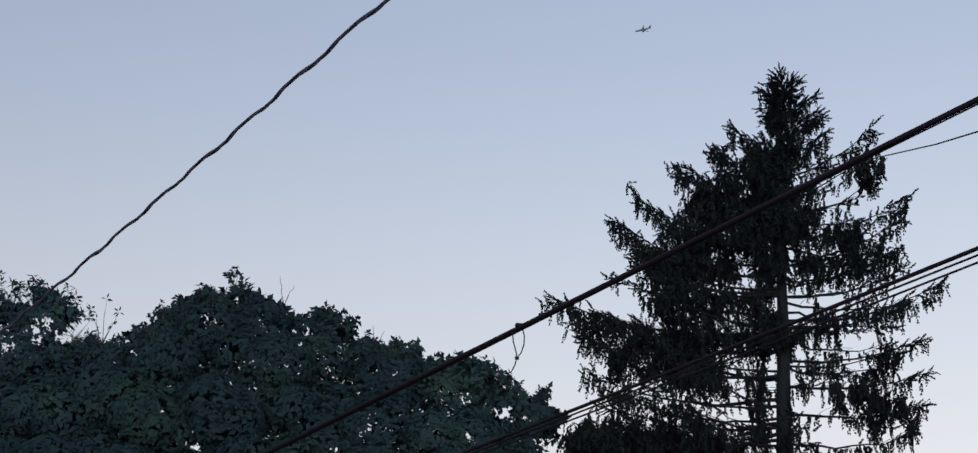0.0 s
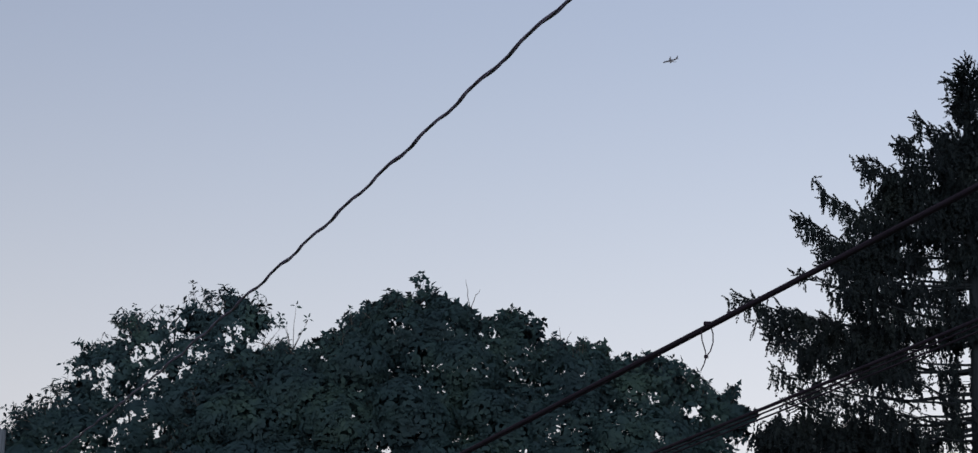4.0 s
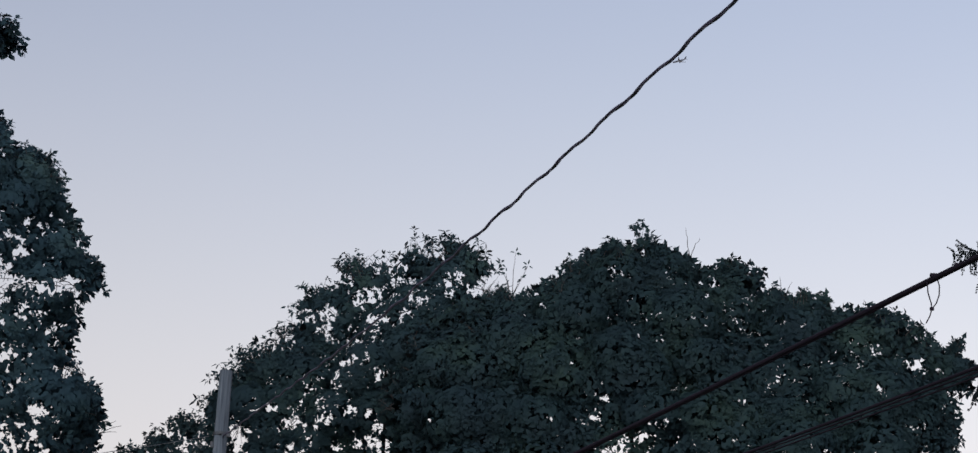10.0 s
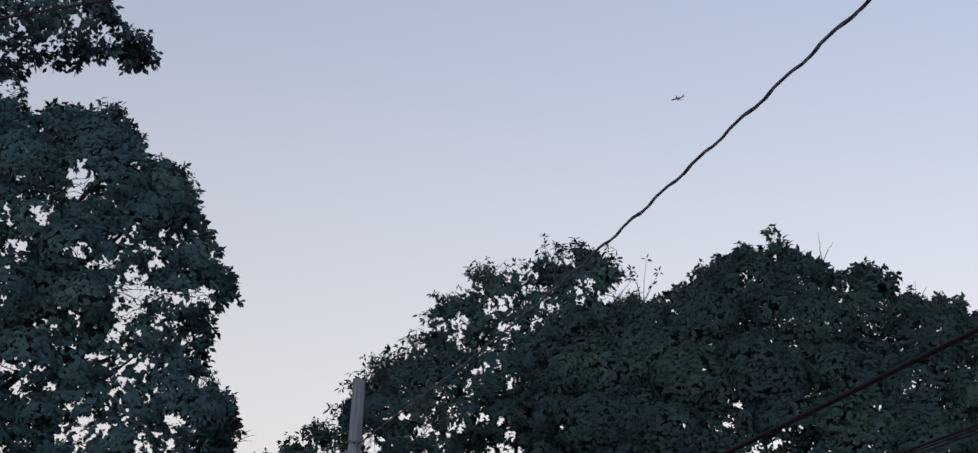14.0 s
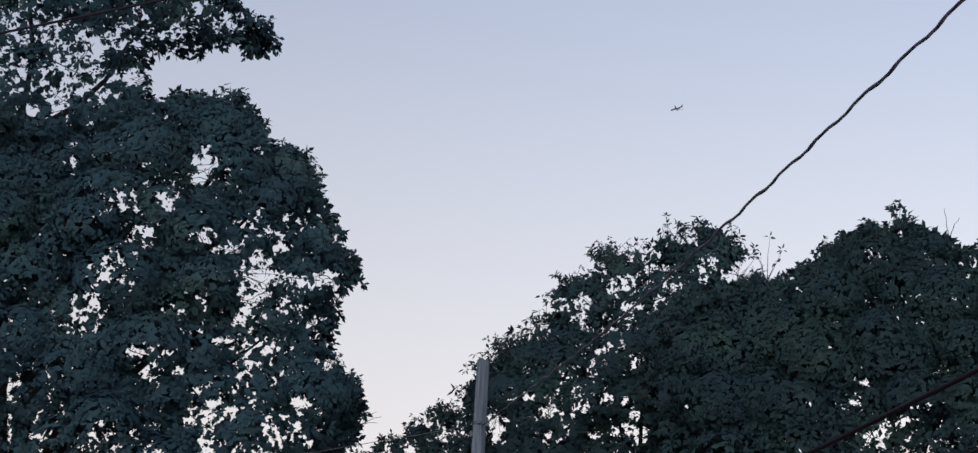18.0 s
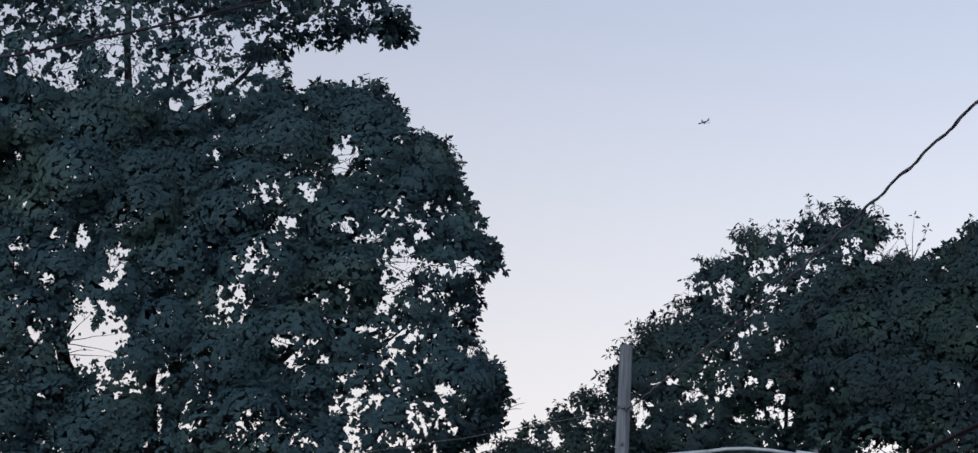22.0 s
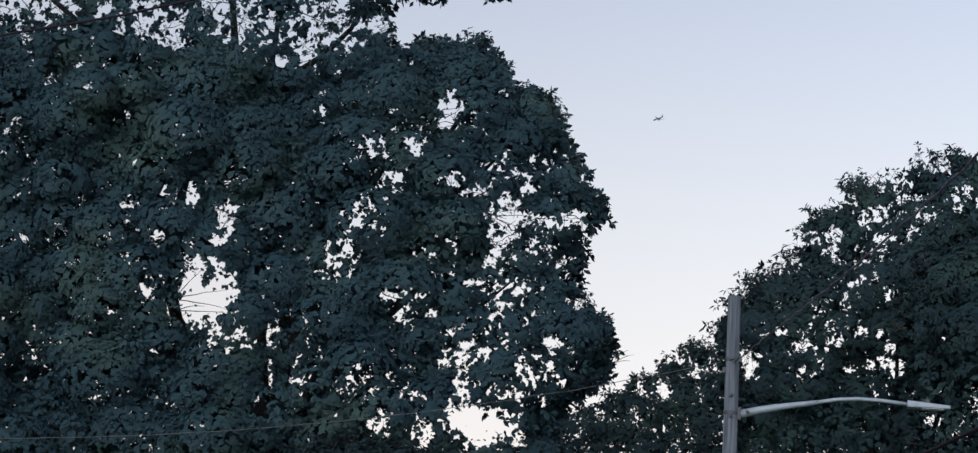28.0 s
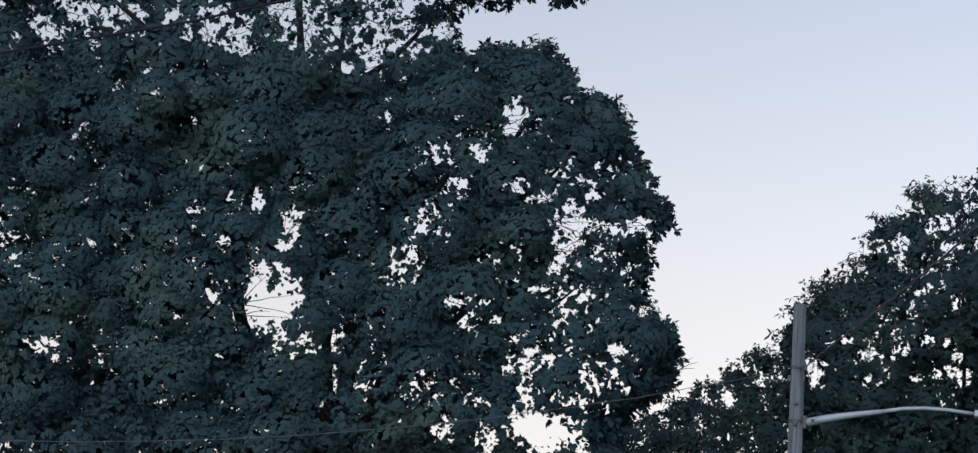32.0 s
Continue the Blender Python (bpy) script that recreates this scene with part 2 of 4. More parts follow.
def inside(poly, pts):
    """Which points (n x 2) lie in the outline, and how far they lie from its edge."""
    p = np.array(poly, float)
    q = np.roll(p, -1, 0)
    within = np.zeros(len(pts), bool)
    dist = np.full(len(pts), 1e9)
    for (x0, y0), (x1, y1) in zip(p, q):
        cross = ((y0 > pts[:, 1]) != (y1 > pts[:, 1])) & (pts[:, 0] < (x1 - x0) * (pts[:, 1] - y0) / (y1 - y0 + 1e-9) + x0)
        within ^= cross
        e = np.array((x1 - x0, y1 - y0))
        s = np.clip(((pts - (x0, y0)) @ e) / (e @ e + 1e-9), 0, 1)
        dist = np.minimum(dist, np.linalg.norm(pts - (np.array((x0, y0)) + s[:, None] * e), axis=1))
    return within, dist


def lattice(a, b, cell, seed):
    """Smooth random values between -1 and 1 with lumps of about one cell."""
    table = np.random.default_rng(seed).uniform(-1, 1, (64, 64))
    p, q = np.asarray(a) / cell, np.asarray(b) / cell
    i, j = np.floor(p).astype(int), np.floor(q).astype(int)
    s, t = p - i, q - j
    s, t = s * s * (3 - 2 * s), t * t * (3 - 2 * t)
    c = [table[(i + m) % 64, (j + n) % 64] for m, n in ((0, 0), (1, 0), (0, 1), (1, 1))]
    return (c[0] * (1 - s) + c[1] * s) * (1 - t) + (c[2] * (1 - s) + c[3] * s) * t


class Crown:
    """The form of a broad crown: its outline, how deep each place lies inside it, and where it is open to the sky.
    airy: openings (u, v, half width, half height, how open from 0 to 1); stray: share of scattered specks."""
    CELL = 0.016

    def __init__(self, outline, distance, airy, seed, stray=0.0, rim=0.0):
        self.outline, self.distance = outline, distance
        o = np.array(outline)
        self.low = o.min(0) - 0.6
        self.count = np.ceil((o.max(0) + 0.6 - self.low) / self.CELL).astype(int)
        # depth inside the outline on a coarser grid
        m = self.count // 4 + 2
        g = np.stack(np.meshgrid(np.arange(m[0]), np.arange(m[1]), indexing="ij"), -1).reshape(-1, 2) * (4 * self.CELL) + self.low
        ok, d = inside(outline, g)
        self.depth = np.where(ok, d, -d).reshape(m)
        a, b = np.meshgrid(self.low[0] + np.arange(self.count[0]) * self.CELL, self.low[1] + np.arange(self.count[1]) * self.CELL, indexing="ij")
        grain = 0.85 * lattice(a, b, 0.055, seed) + 0.45 * lattice(a, b, 0.13, seed + 1)
        self.gap = np.zeros(a.shape, bool)
        self.bare = np.zeros(a.shape, bool)
        for u, v, ru, rv, full in airy:
            i0, j0 = ((np.array((u - 2 * ru, v - 2 * rv)) - self.low) / self.CELL).astype(int).clip(0)
            i1, j1 = ((np.array((u + 2 * ru, v + 2 * rv)) - self.low) / self.CELL).astype(int).clip(0) + 1
            if i0 >= i1 or j0 >= j1 or i0 >= a.shape[0] or j0 >= a.shape[1]:
                continue
            w = (slice(i0, i1), slice(j0, j1))
            g = ((a[w] - u) / ru) ** 2 + ((b[w] - v) / rv) ** 2
            self.gap[w] |= (1.1 * full - 0.5 * g + 1.0 * grain[w] > 0.33) & (g < 3.8)
            if full > 0.95:
                self.bare[w] |= g < 0.8
        edge = np.repeat(np.repeat(self.depth, 4, 0), 4, 1)[:a.shape[0], :a.shape[1]]
        patch = lattice(a, b, 1.3, seed + 2)
        self.gap |= grain + 0.25 * patch > 1.06 - stray - rim * np.clip(1 - edge / 0.7, 0, 1)

    def plane(self, p):
        f = self.distance / (self.distance + p[:, 1])
        return p[:, 0] * f, (p[:, 2] - EYE) * f + EYE

    def inset(self, p):
        """How deep points lie inside the outline; negative outside."""
        a, b = self.plane(p)
        i = ((a - self.low[0]) / (4 * self.CELL)).astype(int).clip(0, self.depth.shape[0] - 1)
        j = ((b - self.low[1]) / (4 * self.CELL)).astype(int).clip(0, self.depth.shape[1] - 1)
        return self.depth[i, j]

    def sky(self, p, bare=False):
        """Which points lie in the openings, or in those that are quite empty."""
        a, b = self.plane(p)
        i = ((a - self.low[0]) / self.CELL).astype(int).clip(0, self.gap.shape[0] - 1)
        j = ((b - self.low[1]) / self.CELL).astype(int).clip(0, self.gap.shape[1] - 1)
        return (self.bare if bare else self.gap)[i, j]

    def boughs(self, step, radius, depth, rng, layers=3, rim_step=0.3, rim_size=(0.22, 0.40), flat=0.35):
        """Centres (u, w, v), radii, layer and inset of the leaf masses: a domed front, a back, a middle, and small ones along the rim."""
        o = np.array(self.outline)
        out = []

        def add(u, w, v, r, layer, d):
            f = 1 + w / self.distance
            out.append((u * f, w, EYE + (v - EYE) * f, r, layer, d))

        for j, v in enumerate(np.arange(o[:, 1].min(), o[:, 1].max() + step, step * 0.86)):
            for u in np.arange(o[:, 0].min(), o[:, 0].max() + step, step):
                c = np.array((u + (j % 2) * step / 2, 0, v)) + rng.uniform(-0.28, 0.28, 3) * step
                c[1] = 0
                d = float(self.inset(c[None])[0])
                if d < 0.3 * radius:
                    continue
                r = min(radius * rng.uniform(0.72, 1.2), d * 0.85 + 0.1)
                k = min(d / (depth * 0.9), 1)
                bulge = depth * math.sqrt(1 - (1 - k) ** 2)
                add(c[0], -bulge * rng.uniform(1 - flat, 1.0) + rng.normal(scale=0.15), c[2], r, 0, d)
                if layers > 1:
                    add(c[0] + rng.uniform(-0.3, 0.3), bulge * rng.uniform(0.5, 0.9), c[2], r, 1, d)
                if layers > 2 and d > 0.6:
                    add(c[0] + step / 2, -bulge * 0.85 + rng.uniform(0.25, 0.45), c[2] + step * 0.3, r, 2, d)
        ring = [Vector(p) for p in self.outline]
        for p, q in zip(ring, ring[1:] + ring[:1]):
            n = Vector((q.y - p.y, p.x - q.x)).normalized()
            for k in range(max(1, round((q - p).length / rim_step))):
                c = p.lerp(q, (k + rng.uniform(0.1, 0.9)) / max(1, round((q - p).length / rim_step)))
                r = rng.uniform(*rim_size)
                for sg in (-1, 1):
                    e = c + n * sg * r * rng.uniform(0.75, 1.25)
                    if self.inset(np.array([(e.x, 0, e.y)]))[0] > 0.5 * r:
                        add(e.x, rng.uniform(-0.7, 0.5), e.y, r, 0, r)
        return out


def foliage(tree, crown, lobes, size, half, mat, rng, per_sprig=8, spacing=0.019, droop=0.5, reach=0.12, ragged=0.10, sparse=None, low=5.0, stray=0.04, lift=0.35, inset=0.08, thick=1.0, name="leaf_clump"):
    """Leaf masses of a tree, one mesh a bough: rosettes of leaves all over each mass, with leafy shoots standing out of the rim.
    sparse(u, v): share of rosettes kept; low: the height below which they are few; stray: share of leaves that
    hang into the openings; lift: how far the shoots turn upwards, or droop;
    inset: how far the rosettes keep inside the outline; thick: how full the inner masses are."""
    made, rest, wood = 0, [], []
    for u, w, v, r, layer, edge in lobes:
        rim = layer == 0 and edge < 0.5
        keep = 1.0 if sparse is None else float(sparse(u, v))
        if v < low:
            keep *= 0.3
        if rim:
            keep *= 0.75
        grow = 1.0 if layer == 0 else 1.8
        count = int(keep * 4 * math.pi * r * r / spacing / (grow * grow * (1.0 if layer == 0 else 1.2 / thick)))
        if count < 2:
            continue
        n = unit(rng.normal(size=(count, 3)))
        if layer == 0 and not rim:
            n = n[n[:, 1] < 0.3]
        elif layer == 1:
            n = n[n[:, 1] > -0.5]
        elif layer == 2:
            n = n[n[:, 1] < -0.2]
        n = n[(n[:, 2] > -0.55) | (rng.uniform(size=len(n)) < 0.5)]
        if len(n) < 2:
            continue
        lump = 1 + 0.16 * lattice(n[:, 0] * 2 + u, n[:, 2] * 2 + v + n[:, 1], 0.6, 5)
        hub = np.array((u, w, v)) + n * (r * lump * (rng.uniform(0.86, 1.04, len(n)) if rim else rng.uniform(0.90, 1.04, len(n))))[:, None] * (1, 1, 0.82)
        if rim:
            # inner rosettes, so that small masses are full
            hub = np.where(rng.uniform(size=(len(n), 1)) < 0.3, np.array((u, w, v)) + (hub - (u, w, v)) * rng.uniform(0.2, 0.8, (len(n), 1)), hub)
        ins = crown.inset(hub)
        a, b = crown.plane(hub)
        ok = ins > inset + ragged * lattice(a, b, 0.45, 21) + 0.6 * ragged * lattice(a, b, 0.16, 22)
        hub, n, ins = hub[ok], n[ok], ins[ok]
        if len(n) < 1:
            continue
        # shoots: the outermost rosettes of the rim stand off on thin stems
        stems, mids, ends = [], [], []
        if reach:
            far = np.where((ins < 0.20) & (n[:, 2] > -0.3 - 2 * (lift < 0)) & (rng.uniform(size=len(n)) < 0.4))[0]
            for i in far:
                d = Vector(unit(n[i] * (1, 0.4, 1) + rng.normal(scale=0.3, size=3) + (0, 0, lift)))
                tip = Vector(hub[i]) + d * (reach * rng.uniform(0.3, 1.3))
                stems.append(tube((Vector(hub[i]) - d * 0.18, Vector(hub[i]).lerp(tip, 0.4) + Vector((0, 0, 0.01)), tip), (0.007, 0.005, 0.003), 4, False))
                mids.append(Vector(hub[i]).lerp(tip, 0.45))
                ends.append(i)
                hub[i] = tip
            if mids:
                hub, n = np.concatenate([hub, np.array(mids)]), np.concatenate([n, n[ends]])
        k = np.repeat(np.arange(len(hub)), per_sprig)
        q = rng.uniform(0, 2 * math.pi, len(k))
        e1 = unit(np.cross(n, (0.31, 0.72, 0.13)))
        e2 = np.cross(n, e1)
        star = np.cos(q)[:, None] * e1[k] + np.sin(q)[:, None] * e2[k] + n[k] * rng.uniform(-0.1, 0.9 if rim else 0.65, (len(k), 1)) + rng.normal(scale=0.25, size=(len(k), 3)) + (0, 0, -droop)
        star = unit(star)
        ls = size * grow * (1.1 if rim else 0.63) * rng.uniform(0.65, 1.25, len(k))
        pos = hub[k] + star * (ls * rng.uniform(0.05, 0.45, len(k)))[:, None]
        up = n[k] * 0.9 + (0, -0.15, 0.45) + rng.normal(scale=0.35, size=(len(k), 3))
        soft = n[k] * 0.8 + (0, -0.25, 0.35) + rng.normal(scale=0.05, size=(len(k), 3))
        side = unit(np.cross(star, up)) * (0.24 * ls)[:, None]
        clear = sum(crown.sky(pos + star * (ls * s)[:, None] + side * t).astype(int) for s, t in ((0.2, 0), (0.45, 0.5), (0.45, -0.5), (0.7, 0))) > 1
        keep = ~clear | ((rng.uniform(size=len(k)) < stray * (layer == 0)) & ~crown.sky(pos + star * (ls * 0.5)[:, None], True))
        if keep.sum() < 4:
            continue
        data = (pos[keep], star[keep], up[keep], ls[keep], soft[keep])
        if layer == 0:
            # broad shade leaves that close the mass just under its outer leaves
            m = np.repeat(np.arange(len(n)), 2)
            if rim:
                m = m[rng.uniform(size=len(m)) < 0.5]
            nn = unit(n[m] + rng.normal(scale=0.16, size=(len(m), 3)))
            p = np.array((u, w, v)) + nn * (r * (rng.uniform(0.80, 0.90, len(m)) if rim else rng.uniform(0.91, 0.97, len(m))))[:, None] * (1, 1, 0.82)
            run = unit(np.cross(nn, rng.normal(size=(len(m), 3))))
            big = size * rng.uniform(1.2, 1.7, len(m))
            p = p - run * (big * 0.5)[:, None]
            ok = crown.inset(p + run * (big * 0.5)[:, None]) > 0.16 + ragged
            for s in (0.05, 0.5, 0.95):
                ok &= ~crown.sky(p + run * (big * s)[:, None])
            for t in (-0.28, 0.28):
                ok &= ~crown.sky(p + run * (big * 0.5)[:, None] + np.cross(nn, run) * (big * t)[:, None])
            data = tuple(np.concatenate(x) for x in zip(data, (p[ok], run[ok], nn[ok], big[ok], (nn * 0.8 + (0, -0.25, 0.35))[ok])))
        if layer or made == 290:
            rest.append(data)
            wood += stems
            continue
        made += 1
        ob = leaf_mesh(name, *data[:4], half, mat, tree, not rim, data[4])
        tagged(ob, kind="stuff")
        if stems:
            mesh_object("stem", *join(*stems), [TWIG], ob)
    if rest:
        ob = leaf_mesh("inner_foliage", *(np.concatenate([p[i] for p in rest]) for i in range(4)), half, mat, tree, True, np.concatenate([p[4] for p in rest]))
        tagged(ob, kind="stuff")
        if wood:
            tagged(mesh_object("shoot_wood", *join(*wood), [TWIG], ob), kind="stuff")


def limbs(tree, base, fork, lobes, rng, trunk_r, count, crown, mat=BARK, shy=0.05):
    """Trunk from the ground to the fork, and limbs that reach out into the leaf masses, keeping inside the outline.
    shy: how many of a limb's joints may show in the openings."""
    pts = bent((base[0], base[1], 0), fork, 0, 7, 0.12, rng)
    rr = [trunk_r * (1.35 if i == 0 else 1.0 - 0.45 * i / 6) for i in range(7)]
    mesh_object("trunk", *tube(pts, rr, 12), [mat], tree, smooth=True)
    made = 0
    for i in rng.permutation(len(lobes)):
        u, w, v, r, layer, edge = lobes[i]
        if made == count:
            break
        a = Vector(pts[3]).lerp(Vector(pts[6]), rng.uniform(0.35, 1.0))
        b = Vector((u, w, v))
        n = 10
        run = [a.lerp(b, i / (n - 1)) + Vector((0, 0, 0.09 * (b - a).length * math.sin(math.pi * i / (n - 1)))) + Vector(rng.normal(scale=0.06, size=3)) * (0 < i < n - 1) for i in range(n)]
        at = np.array([p.lerp(q, s) for p, q in zip(run, run[1:]) for s in (0, 0.33, 0.67)])
        if (crown.inset(at[6:]) < 0.1).any() or crown.sky(at).mean() > shy or crown.sky(at, True).any():
            continue
        made += 1
        r0 = trunk_r * rng.uniform(0.16, 0.3)
        pieces = [tube(run, [r0 * (1 - 0.88 * i / (n - 1)) + 0.006 for i in range(n)], 7)]
        for _ in range(7):
            q = run[rng.integers(3, n)]
            e = q + Vector(unit(rng.normal(size=3) * (1, 0.5, 1) + (0, 0, 0.2))) * rng.uniform(0.4, 1.1)
            if crown.inset(np.array([e]))[0] < 0.2:
                continue
            twig = bent(q, e, -0.05, 5, 0.05, rng)
            pieces.append(tube(twig, (0.018, 0.014, 0.010, 0.008, 0.004), 5))
            for _ in range(2):
                g = twig[rng.integers(1, 4)]
                h = g + Vector(unit(rng.normal(size=3) + (0, 0, 0.2))) * rng.uniform(0.2, 0.45)
                pieces.append(tube(bent(g, h, -0.02, 4, 0.03, rng), (0.008, 0.007, 0.005, 0.003), 4))
        mesh_object("limb", *join(*pieces), [mat], tree, smooth=True)


def gap_twigs(tree, crown, airy, rng, mat=BARK):
    """Thin forked twigs that cross the larger openings from one side to the other."""
    for u, v, ru, rv, full in airy:
        if ru * rv < 0.028 or full < 0.5:
            continue
        for _ in range(2 + int(14 * ru * rv)):
            q = rng.uniform(0, 2 * math.pi)
            a = Vector((u + 1.5 * ru * math.cos(q), rng.uniform(-0.4, 0.4), v + 1.5 * rv * math.sin(q)))
            q += math.pi + rng.uniform(-0.9, 0.9)
            b = Vector((u + 1.3 * ru * math.cos(q), rng.uniform(-0.4, 0.4), v + 1.3 * rv * math.sin(q)))
            run = bent(a, b, rng.uniform(-0.1, 0.1) * (b - a).length, 8, 0.03, rng)
            pieces = [tube(run, [0.011 - 0.0011 * i for i in range(8)], 5)]
            for _ in range(3):
                p = run[rng.integers(1, 7)]
                e = p + Vector(unit(rng.normal(size=3) * (1, 0.4, 1))) * rng.uniform(0.12, 0.35)
                pieces.append(tube(bent(p, e, 0.02, 4, 0.015, rng), (0.007, 0.006, 0.004, 0.003), 4))
            mesh_object("twig", *join(*pieces), [mat], tree)


def bough(tree, points, r0, r1, mat=BARK):
    n = len(points)
    mesh_object("limb", *tube(points, [r0 + (r1 - r0) * i / (n - 1) for i in range(n)], 8), [mat], tree, smooth=True)


def bare_twig(tree, foot, tips, rng):
    pieces = []
    for tip in tips:
        p = bent(foot, tip, -0.03, 6, 0.02, rng)
        pieces.append(tube(p, (0.010, 0.009, 0.008, 0.006, 0.005, 0.003), 5))
    mesh_object("bare_twig", *join(*pieces), [TWIG], tree, "thin leafless grey twig")


def leafy_twig(tree, foot, tips, size, half, mat, rng, leaves=7):
    """A thin forked twig with a loose rosette at each tip."""
    P, A, N, S, wood = [], [], [], [], []
    for tip in tips:
        run = bent(foot, tip, -0.03, 6, 0.02, rng)
        wood.append(tube(run, (0.010, 0.009, 0.008, 0.006, 0.005, 0.003), 5))
        q = rng.uniform(0, 2 * math.pi, leaves)
        d = np.stack([np.cos(q), rng.normal(scale=0.5, size=leaves), np.sin(q) * 0.8 - 0.15], 1)
        P.append(np.array(tip) + unit(d) * 0.03)
        A.append(d)
        N.append(rng.normal(scale=0.3, size=(leaves, 3)) + (0, -0.8, 0.5))
        S.append(size * rng.uniform(0.7, 1.2, leaves))
    P, A, N, S = (np.concatenate(x) for x in (P, A, N, S))
    ob = leaf_mesh("top_sprig", P, A, N, S, half, mat, tree, False, N)
    tagged(ob, kind="stuff")
    mesh_object("stem", *join(*wood), [TWIG], ob)


# ---- ground ----
bm = bmesh.new()
bmesh.ops.create_grid(bm, x_segments=60, y_segments=60, size=2400)
for v in bm.verts:
    v.co.z = -0.02
ground = part("ground", bm, GRASS, None, "mown grass ground reaching the horizon")
tagged(ground, "mown grass ground reaching to the horizon", "ground", kind="structure")

# ---- trees ----
rng = np.random.default_rng(11)


def face_turn(az):
    return -az


def place_at(az, d):
    return (d * math.sin(radians(az)), d * math.cos(radians(az)), 0)


# the dense round-crowned maple
DOME = [(-5.6, 8.2), (-5.7, 10.1), (-5.2, 11.5), (-4.4, 12.1), (-3.5, 12.4), (-2.9, 12.5), (-2.6, 12.8), (-2.3, 12.6), (-2.1, 12.8), (-1.7, 13.1), (-1.2, 13.5), (-0.8, 13.3), (-0.4, 13.5), (0.1, 13.5), (0.6, 13.3), (1.0, 13.1), (1.5, 13.1), (1.9, 12.9), (2.1, 12.6), (2.7, 12.4), (3.1, 12.5), (3.4, 12.3), (3.8, 12.4), (4.2, 12.2), (4.7, 12.0), (5.2, 11.8), (5.7, 11.5), (6.0, 11.5), (6.5, 11.2), (6.6, 10.9), (6.2, 10.3), (5.9, 10.0), (6.0, 9.1), (5.9, 5.9), (-5.2, 5.5)]
DOME_AIRY = [(-1.36, 9.86, 0.13, 0.26, 0.45), (-1.2, 10.15, 0.14, 0.11, 0.45), (-1.5, 9.53, 0.1, 0.1, 0.4), (1.63, 10.14, 0.16, 0.08, 0.55), (-2.22, 9.67, 0.12, 0.06, 0.35), (-0.45, 11.46, 0.05, 0.06, 0.7), (-0.39, 10.74, 0.05, 0.05, 0.4), (-0.52, 9.28, 0.26, 0.1, 0.4), (5.16, 11.06, 0.24, 0.17, 0.45), (4.42, 10.56, 0.08, 0.07, 0.4), (-0.21, 9.64, 0.2, 0.08, 0.2), (-0.96, 8.99, 0.26, 0.16, 0.72), (-0.36, 9.32, 0.18, 0.13, 0.5), (-3.68, 8.25, 0.5, 0.24, 0.85), (-4.9, 7.87, 0.16, 0.16, 0.7), (-4.71, 9.52, 0.1, 0.08, 0.6), (-3.2, 8.05, 0.3, 0.2, 0.8)]
DOME_RIM = [(-1.01, 12.85, 0.2, 0.24, 0.34), (-0.43, 13.2, 0.31, 0.18, 0.34), (0.94, 12.57, 0.3, 0.2, 0.34), (0.1, 12.88, 0.5, 0.16, 0.16), (1.78, 12.92, 0.18, 0.18, 0.24), (3.83, 12.18, 0.39, 0.13, 0.29), (5.96, 10.4, 0.26, 0.13, 0.54), (-2.58, 12.1, 0.15, 0.2, 0.44)]
maple = thing("maple_tree", place_at(8, 41), face_turn(8), "dense dark green maple with a broad rounded crown", "tree")
crown = Crown(DOME, 41, DOME_AIRY + DOME_RIM, 31, -0.32, 0.76)
lobes = crown.boughs(0.82, 0.74, 3.0, rng, 3)
foliage(maple, crown, lobes, 0.115, HALF_MAPLE, MAPLE, rng, droop=0.45, reach=0.16, ragged=0.20, low=8.6, thick=1.5)
gap_twigs(maple, crown, DOME_AIRY + DOME_RIM, rng)
limbs(maple, (0.3, 0.3), (0.2, 0.3, 6.2), lobes, rng, 0.38, 18, crown)
leafy_twig(maple, (-0.5, 0, 13.2), [(-0.55, 0, 13.72), (-0.42, 0, 13.76), (-0.5, 0, 13.9), (-0.62, 0, 13.8)], 0.13, HALF_MAPLE, MAPLE, rng)
bare_twig(maple, (0.55, -0.2, 13.1), [(0.45, -0.2, 13.75), (0.75, -0.2, 13.55)], rng)
bare_twig(maple, (2.45, -0.2, 12.2), [(2.4, -0.2, 12.75), (2.65, -0.2, 12.65)], rng)

